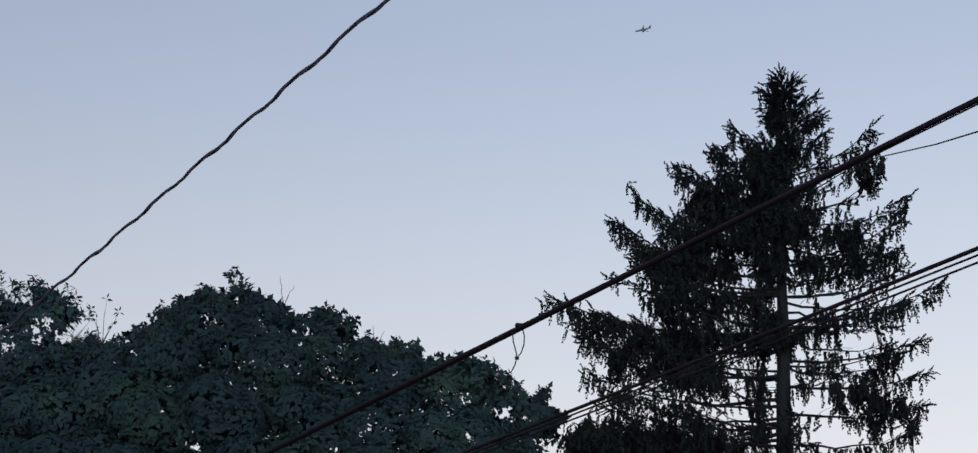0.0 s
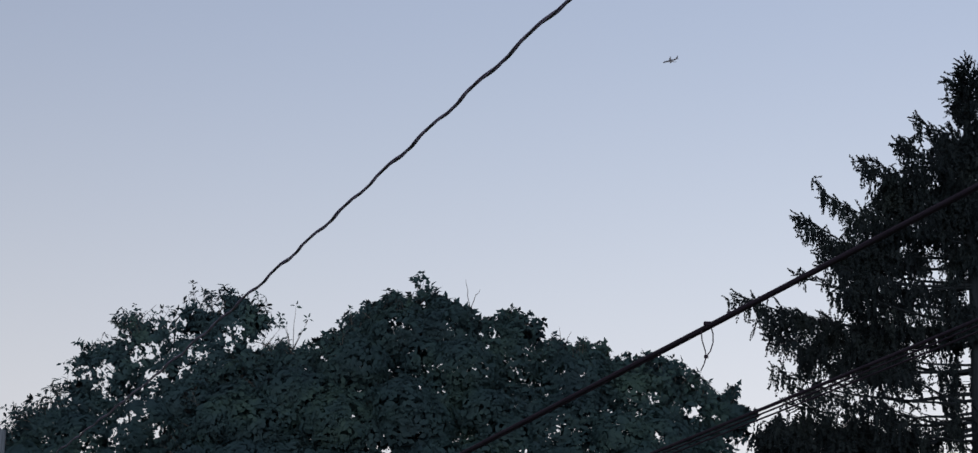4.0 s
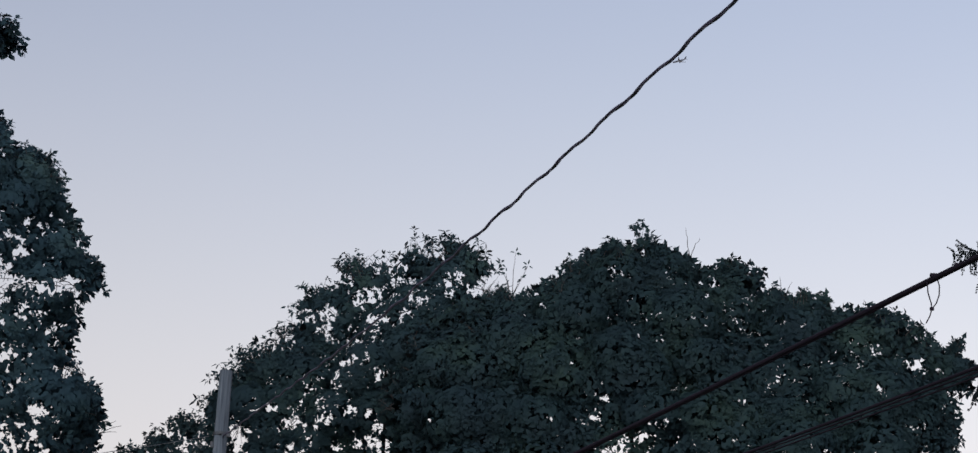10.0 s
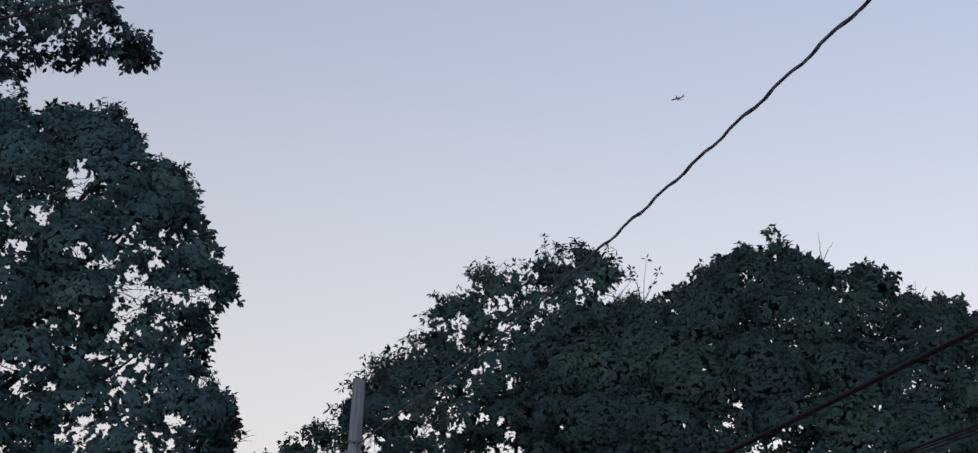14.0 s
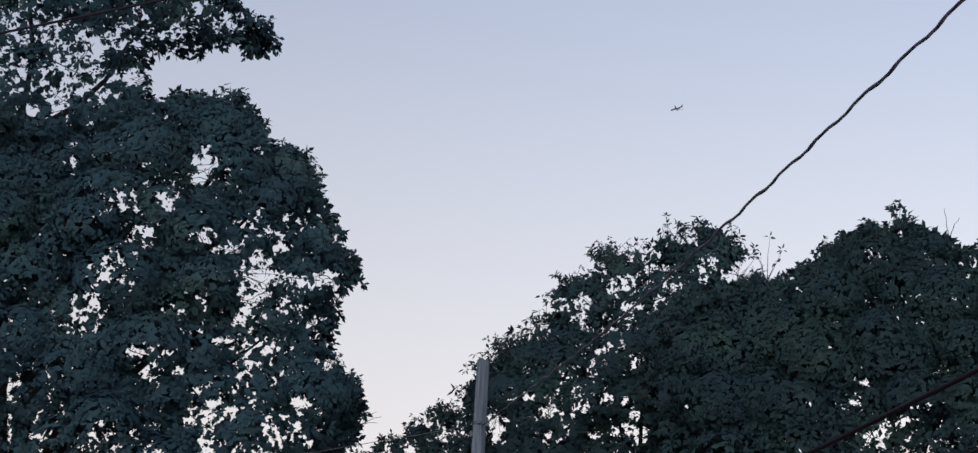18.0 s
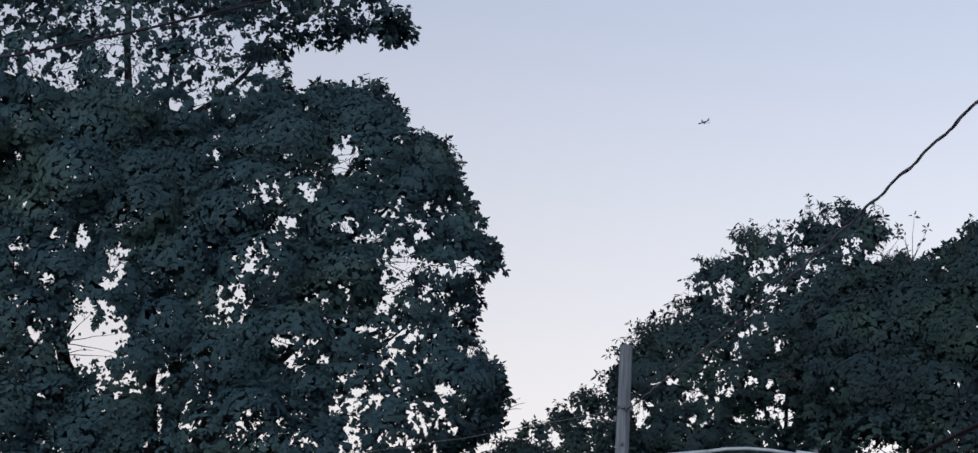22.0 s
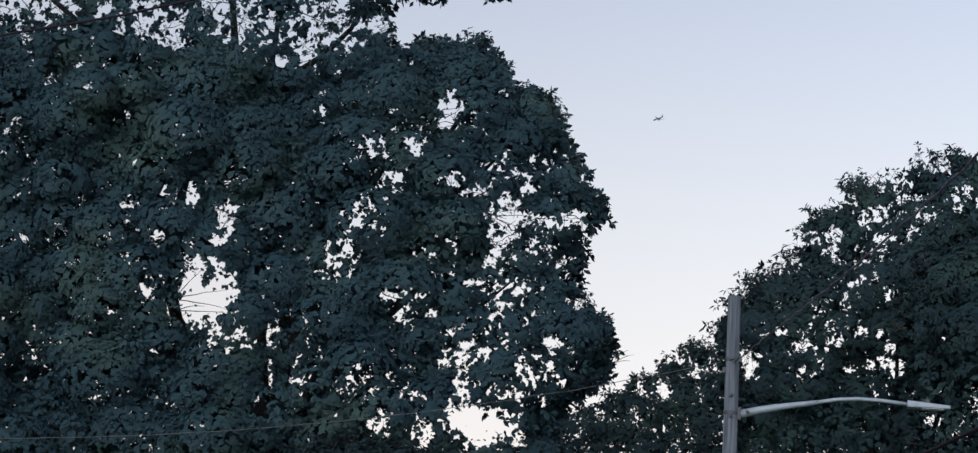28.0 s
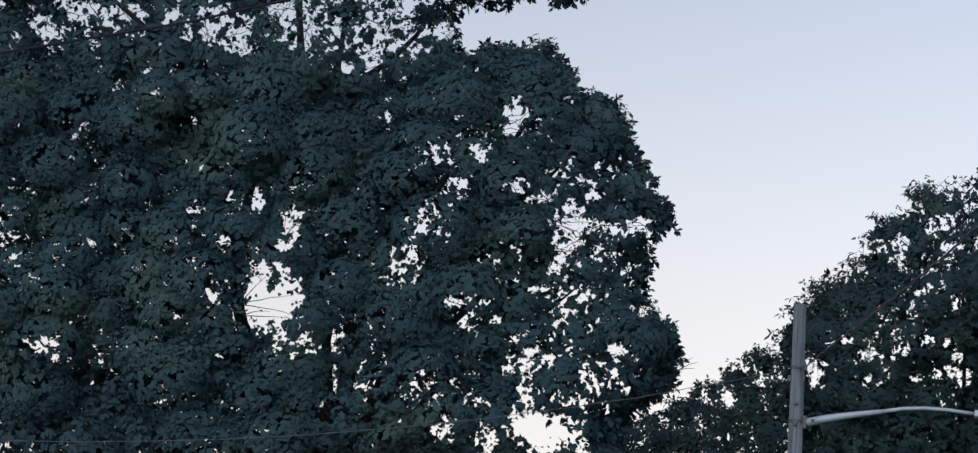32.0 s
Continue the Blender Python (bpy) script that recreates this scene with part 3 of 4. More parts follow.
# the looser tree behind the utility pole
LOOSE_LINE = [(-3.8, 9.1), (-4.0, 10.6), (-3.6, 11.1), (-3.2, 11.6), (-2.8, 11.9), (-2.3, 12.3), (-2.1, 12.9), (-1.9, 13.2), (-1.5, 13.5), (-1.1, 13.9), (-0.7, 14.0), (-0.2, 14.1), (0.2, 14.5), (0.6, 14.6), (1.2, 14.5), (1.5, 14.9), (1.9, 14.8), (2.3, 14.5), (2.4, 14.1), (2.3, 13.7), (3.1, 13.2), (3.4, 6.1), (-3.4, 5.7)]
LOOSE_AIRY = [(-0.01, 9.83, 0.42, 0.19, 0.73), (0.05, 10.19, 0.2, 0.15, 0.63), (-0.25, 10.54, 0.15, 0.15, 0.36), (-0.68, 10.59, 0.2, 0.2, 0.26), (-1.95, 10.25, 0.26, 0.17, 0.51), (-1.99, 9.6, 0.29, 0.15, 0.31), (-1.61, 10.77, 0.29, 0.13, 0.31), (-3.2, 9.54, 0.23, 0.32, 0.77), (-3.25, 9.85, 0.15, 0.3, 0.8), (-2.86, 9.99, 0.29, 0.15, 0.31), (-2.46, 10.51, 0.2, 0.13, 0.21), (-1.31, 10.35, 0.32, 0.29, 0.11), (0.0, 11.43, 0.18, 0.27, 0.31), (-0.7, 11.81, 0.2, 0.15, 0.21), (-0.98, 11.68, 0.12, 0.12, 0.21), (2.25, 9.02, 0.5, 0.26, 0.85), (2.8, 8.85, 0.3, 0.22, 0.8), (0.96, 8.59, 0.18, 0.18, 0.7), (1.17, 10.44, 0.1, 0.08, 0.47)]
LOOSE_TOP = [(0.87, 13.31, 0.32, 0.17, 0.5), (0.45, 12.92, 0.15, 0.17, 0.55), (1.5, 12.89, 0.13, 0.23, 0.5), (1.44, 13.48, 0.15, 0.09, 0.5), (-0.5, 13.25, 0.44, 0.26, 0.45), (-1.35, 12.84, 0.26, 0.23, 0.55), (-1.4, 12.4, 0.2, 0.15, 0.6), (-1.92, 12.67, 0.41, 0.26, 0.45), (-0.26, 12.74, 0.26, 0.15, 0.45), (1.05, 14.44, 0.41, 0.23, 0.45), (1.57, 13.86, 0.44, 0.23, 0.4), (2.22, 13.59, 0.38, 0.17, 0.65), (0.05, 14.1, 0.52, 0.32, 0.35), (-1.09, 13.6, 0.44, 0.23, 0.4), (-2.32, 12.06, 0.44, 0.23, 0.3)]
ash = thing("ash_tree", place_at(0, 46), 0, "loose-crowned green tree standing behind the utility pole", "tree")
crown = Crown(LOOSE_LINE, 46, LOOSE_AIRY + LOOSE_TOP, 47, -0.28, 0.60)
lobes = crown.boughs(0.8, 0.62, 2.0, rng, 3, rim_step=0.26)
foliage(ash, crown, lobes, 0.125, HALF_LANCE, LOOSE, rng, droop=0.4, reach=0.34, ragged=0.18, low=8.4)
gap_twigs(ash, crown, LOOSE_AIRY + LOOSE_TOP, rng)
limbs(ash, (0.2, 0.2), (0.1, 0.2, 7.5), lobes, rng, 0.26, 22, crown)
leafy_twig(ash, (2.9, -0.3, 13.3), [(2.62, -0.3, 14.2), (2.95, -0.3, 14.5), (3.25, -0.3, 14.2), (3.1, -0.3, 13.9), (2.75, -0.3, 14.0)], 0.12, HALF_LANCE, LOOSE, rng, 5)
bare_twig(ash, (2.2, -0.3, 13.3), [(2.6, -0.3, 13.95), (2.5, -0.3, 13.75)], rng)
bare_twig(ash, (-0.7, -0.3, 13.8), [(-0.25, -0.3, 14.35), (-0.45, -0.3, 14.2)], rng)

# the large oak
OAK_LINE = [(-0.5, 18.2), (0.8, 17.0), (1.6, 16.0), (2.1, 15.6), (2.4, 15.1), (2.55, 14.8), (2.3, 14.6), (1.6, 14.65), (0.9, 14.4), (0.3, 14.35), (0.15, 14.0), (0.3, 13.75), (0.7, 13.9), (1.4, 14.0), (2.0, 13.75), (2.3, 13.4), (2.45, 12.95), (2.7, 13.1), (3.0, 13.1), (3.25, 12.8), (3.55, 12.4), (3.75, 12.0), (3.85, 11.6), (4.05, 11.3), (4.4, 10.9), (4.4, 10.6), (4.15, 10.3), (4.05, 9.9), (3.9, 9.45), (4.05, 9.1)]
OAK_LINE += [(4.3, 8.85), (4.6, 8.8), (4.7, 8.6), (4.6, 8.3), (4.65, 7.75), (4.3, 7.5), (4.0, 7.4), (3.9, 7.0), (3.8, 6.5), (3.75, 5.6), (2.6, 4.2), (-10.1, 3.4), (-12.1, 9.9), (-11.8, 15.8), (-7.6, 18.8)]
# openings high up under the top boughs, then on the two sides, low down, and thinly leaved stretches
OAK_HIGH = [(-6.81, 13.74, 0.32, 0.18, 0.71), (-5.84, 13.76, 0.25, 0.18, 0.81), (-6.19, 13.88, 0.1, 0.14, 0.82), (-5.1, 13.85, 0.15, 0.1, 0.82), (-4.44, 13.57, 0.17, 0.19, 0.82), (-5.8, 13.4, 0.18, 0.07, 0.66), (-4.88, 13.35, 0.11, 0.1, 0.71), (-3.82, 13.47, 0.23, 0.23, 0.81), (-3.1, 14.04, 0.28, 0.21, 0.82), (-2.62, 13.77, 0.14, 0.33, 0.82), (-7.43, 13.43, 0.29, 0.19, 0.66), (-1.43, 14.05, 0.14, 0.18, 0.76), (-2.16, 13.75, 0.18, 0.18, 0.66), (-0.09, 13.94, 0.16, 0.16, 0.82), (-1.58, 13.38, 0.13, 0.13, 0.76), (-1.29, 13.15, 0.16, 0.15, 0.81), (-1.91, 13.1, 0.13, 0.1, 0.76), (-0.7, 13.62, 0.18, 0.14, 0.61), (-0.98, 14.21, 0.34, 0.16, 0.61)]
OAK_LACE = [(-6.6, 13.75, 1.3, 0.42, 0.2), (-4.6, 13.8, 1.2, 0.42, 0.24), (-2.7, 13.8, 1.2, 0.5, 0.28), (-1.0, 13.75, 1.1, 0.5, 0.28), (-2.0, 14.6, 3.0, 0.4, 0.2), (0.9, 14.3, 0.9, 0.3, 0.2)]
OAK_WEST = [(-2.86, 8.62, 0.46, 0.41, 0.97), (-2.53, 9.97, 0.18, 0.28, 0.77), (-2.63, 9.65, 0.25, 0.11, 0.67), (-3.46, 10.37, 0.17, 0.15, 0.57), (-3.26, 10.46, 0.14, 0.14, 0.67), (-3.71, 10.52, 0.1, 0.1, 0.57), (-3.82, 8.73, 0.25, 0.3, 0.47), (-3.06, 9.2, 0.3, 0.15, 0.47), (-4.51, 11.86, 0.14, 0.14, 0.37), (-4.32, 10.22, 0.18, 0.18, 0.32), (-3.79, 9.65, 0.16, 0.14, 0.32), (-4.4, 8.23, 0.18, 0.1, 0.37), (-6.78, 7.46, 0.28, 0.2, 0.3), (-6.54, 7.28, 0.16, 0.1, 0.3), (-2.18, 7.84, 0.48, 0.18, 0.37), (-3.49, 7.58, 0.32, 0.16, 0.32), (-2.33, 7.69, 0.18, 0.09, 0.42), (-3.09, 8.09, 0.34, 0.14, 0.32)]
OAK_EAST = [(1.32, 12.38, 0.18, 0.35, 0.8), (2.48, 10.51, 0.38, 0.28, 0.7), (2.48, 10.07, 0.25, 0.16, 0.65), (2.36, 9.63, 0.22, 0.25, 0.6), (1.42, 11.08, 0.22, 0.15, 0.7), (1.66, 10.85, 0.14, 0.11, 0.65), (3.8, 10.55, 0.26, 0.16, 0.75), (3.17, 10.5, 0.3, 0.11, 0.5), (2.86, 11.01, 0.18, 0.16, 0.4), (2.67, 11.29, 0.32, 0.14, 0.35), (2.07, 11.43, 0.16, 0.11, 0.35), (0.02, 11.57, 0.34, 0.3, 0.3), (0.81, 11.71, 0.23, 0.19, 0.4), (0.39, 11.09, 0.3, 0.14, 0.33), (1.98, 9.25, 0.16, 0.1, 0.65), (3.0, 9.87, 0.11, 0.14, 0.45), (3.63, 9.66, 0.15, 0.22, 0.6), (3.84, 8.98, 0.2, 0.1, 0.65), (2.3, 12.82, 0.1, 0.11, 0.65), (-1.0, 12.15, 0.1, 0.15, 0.55)]
OAK_SOUTH = [(0.71, 8.88, 0.34, 0.16, 0.51), (0.62, 8.5, 0.1, 0.18, 0.56), (1.65, 8.26, 0.14, 0.1, 0.46), (1.73, 7.78, 0.36, 0.17, 0.51), (1.83, 8.09, 0.34, 0.25, 0.28), (3.45, 8.21, 0.16, 0.14, 0.56), (3.45, 7.86, 0.09, 0.13, 0.46), (2.42, 8.58, 0.19, 0.16, 0.51), (1.23, 8.57, 0.14, 0.1, 0.51), (2.98, 8.58, 0.09, 0.14, 0.51), (1.93, 7.31, 0.3, 0.3, 0.28), (-0.92, 6.61, 0.14, 0.11, 0.36), (-1.63, 7.94, 0.09, 0.18, 0.61), (-1.54, 7.22, 0.1, 0.25, 0.61), (0.99, 7.08, 0.39, 0.2, 0.26), (1.36, 9.32, 0.39, 0.1, 0.26), (3.66, 7.49, 0.16, 0.11, 0.56)]
OAK_FOOT = [(2.12, 6.67, 0.47, 0.33, 1.0), (1.22, 6.48, 0.17, 0.3, 0.85), (0.45, 6.54, 0.19, 0.2, 0.65), (2.95, 6.41, 0.18, 0.18, 0.6), (3.3, 7.1, 0.2, 0.1, 0.5), (-1.68, 6.65, 0.14, 0.14, 0.8), (-1.46, 6.82, 0.1, 0.15, 0.6)]
OAK_THIN = [(2.39, 7.97, 0.46, 0.46, 0.17), (0.09, 7.24, 0.57, 0.45, 0.18), (-0.52, 9.48, 0.57, 0.51, 0.17), (-0.12, 10.32, 0.57, 0.45, 0.15), (2.56, 9.01, 0.57, 0.46, 0.21), (2.97, 7.67, 0.46, 0.46, 0.17), (-1.32, 8.27, 0.45, 0.34, 0.2), (3.12, 11.62, 0.46, 0.46, 0.07), (-0.81, 7.41, 0.68, 0.68, 0.07), (2.77, 7.2, 0.57, 0.23, 0.31), (1.27, 9.84, 0.57, 0.34, 0.15)]
oak = thing("oak_tree", place_at(-15, 36), face_turn(-15), "large dark green oak with drooping leaf clusters and sky gaps", "tree")
crown = Crown(OAK_LINE, 36, OAK_HIGH + OAK_LACE + OAK_WEST + OAK_EAST + OAK_SOUTH + OAK_FOOT + OAK_THIN, 63, -0.14, 0.06)
lobes = [b for b in crown.boughs(0.80, 0.70, 3.2, rng, 3, flat=0.3) if b[0] > -8.6 and b[2] < 16.8]


def oak_open(u, v):
    """The top boughs are loosely leaved."""
    return 0.45 if v > 13.8 and u < 1.4 else 0.7 if v > 13.4 and u < 0.6 else 0.7 if v > 14.2 else 1.0


foliage(oak, crown, lobes, 0.115, HALF_OAK, OAK, rng, droop=0.75, reach=0.15, ragged=0.12, sparse=oak_open, low=5.6, stray=0.06, lift=-0.2, inset=0.12)
gap_twigs(oak, crown, OAK_WEST[1:] + OAK_EAST + OAK_SOUTH + OAK_HIGH, rng)
limbs(oak, (-1.0, 0.5), (-1.6, 0.5, 6.8), lobes, rng, 0.5, 34, crown)
bough(oak, [(-1.6, 0.5, 6.2), (-2.5, 0.2, 7.0), (-3.1, 0, 7.6), (-3.35, 0, 8.4), (-3.5, 0, 9.0), (-3.55, 0, 9.6), (-3.3, 0, 11.0)], 0.16, 0.07)
bough(oak, [(-2.2, 0.4, 11.0), (-2.5, 0.3, 12.3), (-2.7, 0.3, 13.3), (-2.83, 0.3, 14.2), (-2.9, 0.3, 15.4)], 0.10, 0.05)
bough(oak, [(-2.4, 0.4, 12.0), (-1.6, 0.3, 12.95), (-1.05, 0.3, 13.4), (-0.6, 0.3, 13.95), (-0.25, 0.2, 14.7)], 0.08, 0.03)
bough(oak, [(-2.7, 0.3, 12.4), (-4.6, 0.2, 13.3), (-5.6, 0.2, 13.6), (-6.4, 0.2, 14.2)], 0.09, 0.04)
bough(oak, [(-1.0, 0.5, 5.2), (-1.4, 0.3, 6.1), (-0.75, 0.2, 6.9), (0.2, 0.1, 8.2), (1.2, 0, 9.3)], 0.15, 0.05)
bare_twig(oak, (-3.35, 0, 8.5), [(-2.35, 0, 8.38), (-2.45, 0, 8.75), (-2.9, 0, 9.1)], rng)
bare_twig(oak, (-3.3, 0, 8.3), [(-2.8, 0, 8.42), (-2.4, 0, 8.33)], rng)
bare_twig(oak, (1.5, 0, 10.9), [(2.3, 0, 10.85), (2.7, 0, 10.1), (2.2, 0, 10.2)], rng)
bare_twig(oak, (1.7, 0, 10.5), [(2.5, 0, 10.45), (2.6, 0, 10.7), (2.9, 0, 10.3)], rng)
bare_twig(oak, (1.9, 0, 10.0), [(2.7, 0, 9.95), (2.6, 0, 9.5), (2.4, 0, 9.3)], rng)
bare_twig(oak, (1.0, 0, 12.3), [(1.5, 0, 12.28), (1.55, 0, 12.5)], rng)
bare_twig(oak, (4.4, 0, 7.85), [(4.95, 0, 8.12), (4.85, 0, 8.2), (4.88, 0, 8.0)], rng)

# trees further off, low between the others
FAR_LINE = [(-7.6, 8.8), (-6.5, 10.2), (-5.6, 10.9), (-4.7, 11.25), (-4.05, 11.5), (-3.65, 12.0), (-3.2, 12.25), (-2.75, 12.3), (-2.55, 12.75), (-2.0, 13.05), (-1.5, 13.2), (-1.0, 13.1), (-0.5, 12.75), (-0.1, 12.1), (2.0, 11.7), (3.9, 11.7), (6.2, 10.7), (7.5, 10.2), (11.2, 10.2), (12.9, 5.5), (-7.1, 4.4)]
FAR_AIRY = [(-2.46, 11.65, 0.18, 0.2, 0.7), (-3.15, 11.72, 0.17, 0.24, 0.75), (-1.43, 12.12, 0.2, 0.12, 0.5), (-2.2, 12.7, 0.4, 0.2, 0.45), (-0.8, 12.55, 0.3, 0.2, 0.5)]
distant = thing("distant_tree", place_at(-4, 62), face_turn(-4), "lower green tree further off behind the pole", "tree")
crown = Crown(FAR_LINE, 62, FAR_AIRY, 81, -0.3, 0.3)
lobes = crown.boughs(1.0, 0.92, 2.4, rng, 3)
foliage(distant, crown, lobes, 0.135, HALF_OAK, FAR, rng, 7, 0.038, 0.5, 0.2, 0.12, low=9.2)
limbs(distant, (0.2, 0.2), (0.3, 0.2, 6.0), lobes, rng, 0.3, 8, crown)

LOW_LINE = [(0.1, 4.8), (0.8, 5.3), (1.1, 5.5), (1.6, 5.6), (2.0, 5.6), (2.4, 5.4), (3.4, 5.3), (3.5, 2.0), (-0.7, 2.0)]
shrub = thing("tall_shrub", place_at(-18, 30), face_turn(-18), "tall fresh green shrub under the oak", "shrub")
crown = Crown(LOW_LINE, 30, [], 91)
lobes = crown.boughs(0.7, 0.55, 0.9, rng, 2)
foliage(shrub, crown, lobes, 0.11, HALF_OAK, FAR, rng, low=3.5)
limbs(shrub, (1.4, 0.1), (1.4, 0.1, 2.4), lobes, rng, 0.07, 6, crown)


# ---- spruce ----
SPRUCE_H = [6.0, 10.0, 11.7, 13.1, 13.6, 14.4, 15.0, 15.9, 16.8, 17.3, 18.1, 18.9, 19.5, 20.2, 20.6]
SPRUCE_L = [4.6, 4.5, 4.3, 4.7, 4.6, 5.0, 5.0, 3.4, 3.9, 3.3, 2.5, 1.3, 0.6, 0.6, 0.1]
SPRUCE_R = [3.2, 3.0, 2.9, 3.2, 2.5, 3.0, 3.4, 2.6, 2.8, 2.7, 1.4, 1.2, 0.95, 0.6, 0.1]
# where the sky shows between the limbs (u, v, half width, half height, how open), and where the twigs hang thickest
SPRUCE_AIRY = [(0.45, 18.2, 0.30, 0.55, 0.6), (0.1, 14.4, 0.36, 0.44, 0.95), (-1.4, 15.1, 0.58, 0.29, 0.6), (-1.2, 15.6, 0.51, 0.25, 0.4), (-1.2, 13.3, 0.73, 0.36, 0.45), (-1.5, 12.3, 0.36, 0.58, 0.8), (1.5, 13.5, 0.44, 0.58, 0.85), (-0.55, 12.3, 0.17, 0.87, 0.7), (1.1, 14.7, 0.58, 0.26, 0.55), (2.2, 14.8, 0.44, 0.29, 0.5), (-4.1, 13.3, 0.40, 0.26, 0.4), (-3.9, 15.3, 0.58, 0.29, 0.6), (-2.8, 14.3, 0.44, 0.2, 0.6)]
SPRUCE_LOW = [(0.8, 12.2, 0.36, 0.87, 0.6), (-2.4, 12.2, 0.58, 0.44, 0.25), (1.7, 16.9, 0.5, 0.3, 0.45), (-1.7, 16.1, 0.3, 0.25, 0.35), (-0.4, 14.6, 0.2, 0.23, 0.6), (0.5, 13.5, 0.29, 0.2, 0.7), (-1.4, 11.6, 0.58, 0.36, 0.55), (1.4, 11.4, 0.87, 0.23, 0.7), (-0.1, 12.9, 0.15, 0.36, 0.5), (-3.0, 12.5, 0.8, 0.2, 0.5), (2.6, 13.9, 0.5, 0.3, 0.5), (-4.9, 10.6, 0.8, 0.35, 1.0)]
SPRUCE_THICK = [(-0.3, 18.2, 0.7, 0.6, 34), (-0.5, 16.9, 1.0, 1.0, 72), (-2.2, 16.0, 0.8, 1.3, 63), (-1.9, 17.1, 0.7, 0.4, 20), (-0.4, 14.0, 0.5, 0.55, 20), (1.7, 12.3, 0.7, 0.6, 16), (-0.2, 15.6, 0.8, 0.35, 13), (-2.5, 13.7, 0.8, 0.7, 23), (1.4, 16.0, 1.0, 0.5, 9), (-0.1, 19.4, 0.38, 0.34, 5), (1.9, 17.8, 0.5, 0.4, 7), (-3.9, 13.4, 0.5, 0.5, 8), (-5.0, 11.55, 0.45, 0.28, 22), (-4.2, 11.5, 0.6, 0.30, 34), (-3.3, 11.35, 0.7, 0.35, 34), (-2.5, 11.2, 0.6, 0.35, 24)]


def spruce_gap(p, g):
    """Whether a twig at p falls in an opening between the limbs."""
    f = 46 / (46 + p[1])
    a, b = p[0] * f, (p[2] - EYE) * f + EYE
    for u, v, ru, rv, full in SPRUCE_AIRY + SPRUCE_LOW:
        d = ((a - u) / ru) ** 2 + ((b - v) / rv) ** 2
        if d < 1.5 and g.random() < 1.0 * full * min(1.0, 1.7 - d):
            return True
    return False


def spray(root, axis, length, fat, rng, splay=0.36):
    """Needles of one finger-like branchlet: places, directions, normals and sizes."""
    n = max(4, int(length / (0.05 if splay > 0.25 else 0.026)))
    s = np.repeat(np.linspace(0.0, 0.95, n), 3)
    axis = unit(np.array(axis, float))
    q = rng.uniform(0, 2 * math.pi, len(s))
    e1 = unit(np.cross(axis, (0.31, 0.72, 0.13)))
    e2 = np.cross(axis, e1)
    side = np.cos(q)[:, None] * e1 + np.sin(q)[:, None] * e2
    pos = np.array(root) + axis * (s * length)[:, None] + side * 0.006
    return pos, axis * 0.9 + side * splay, unit(np.cross(side, axis)) + side * 0.5, 0.082 * fat * (1.1 - 0.35 * s) * rng.uniform(0.8, 1.2, len(s))


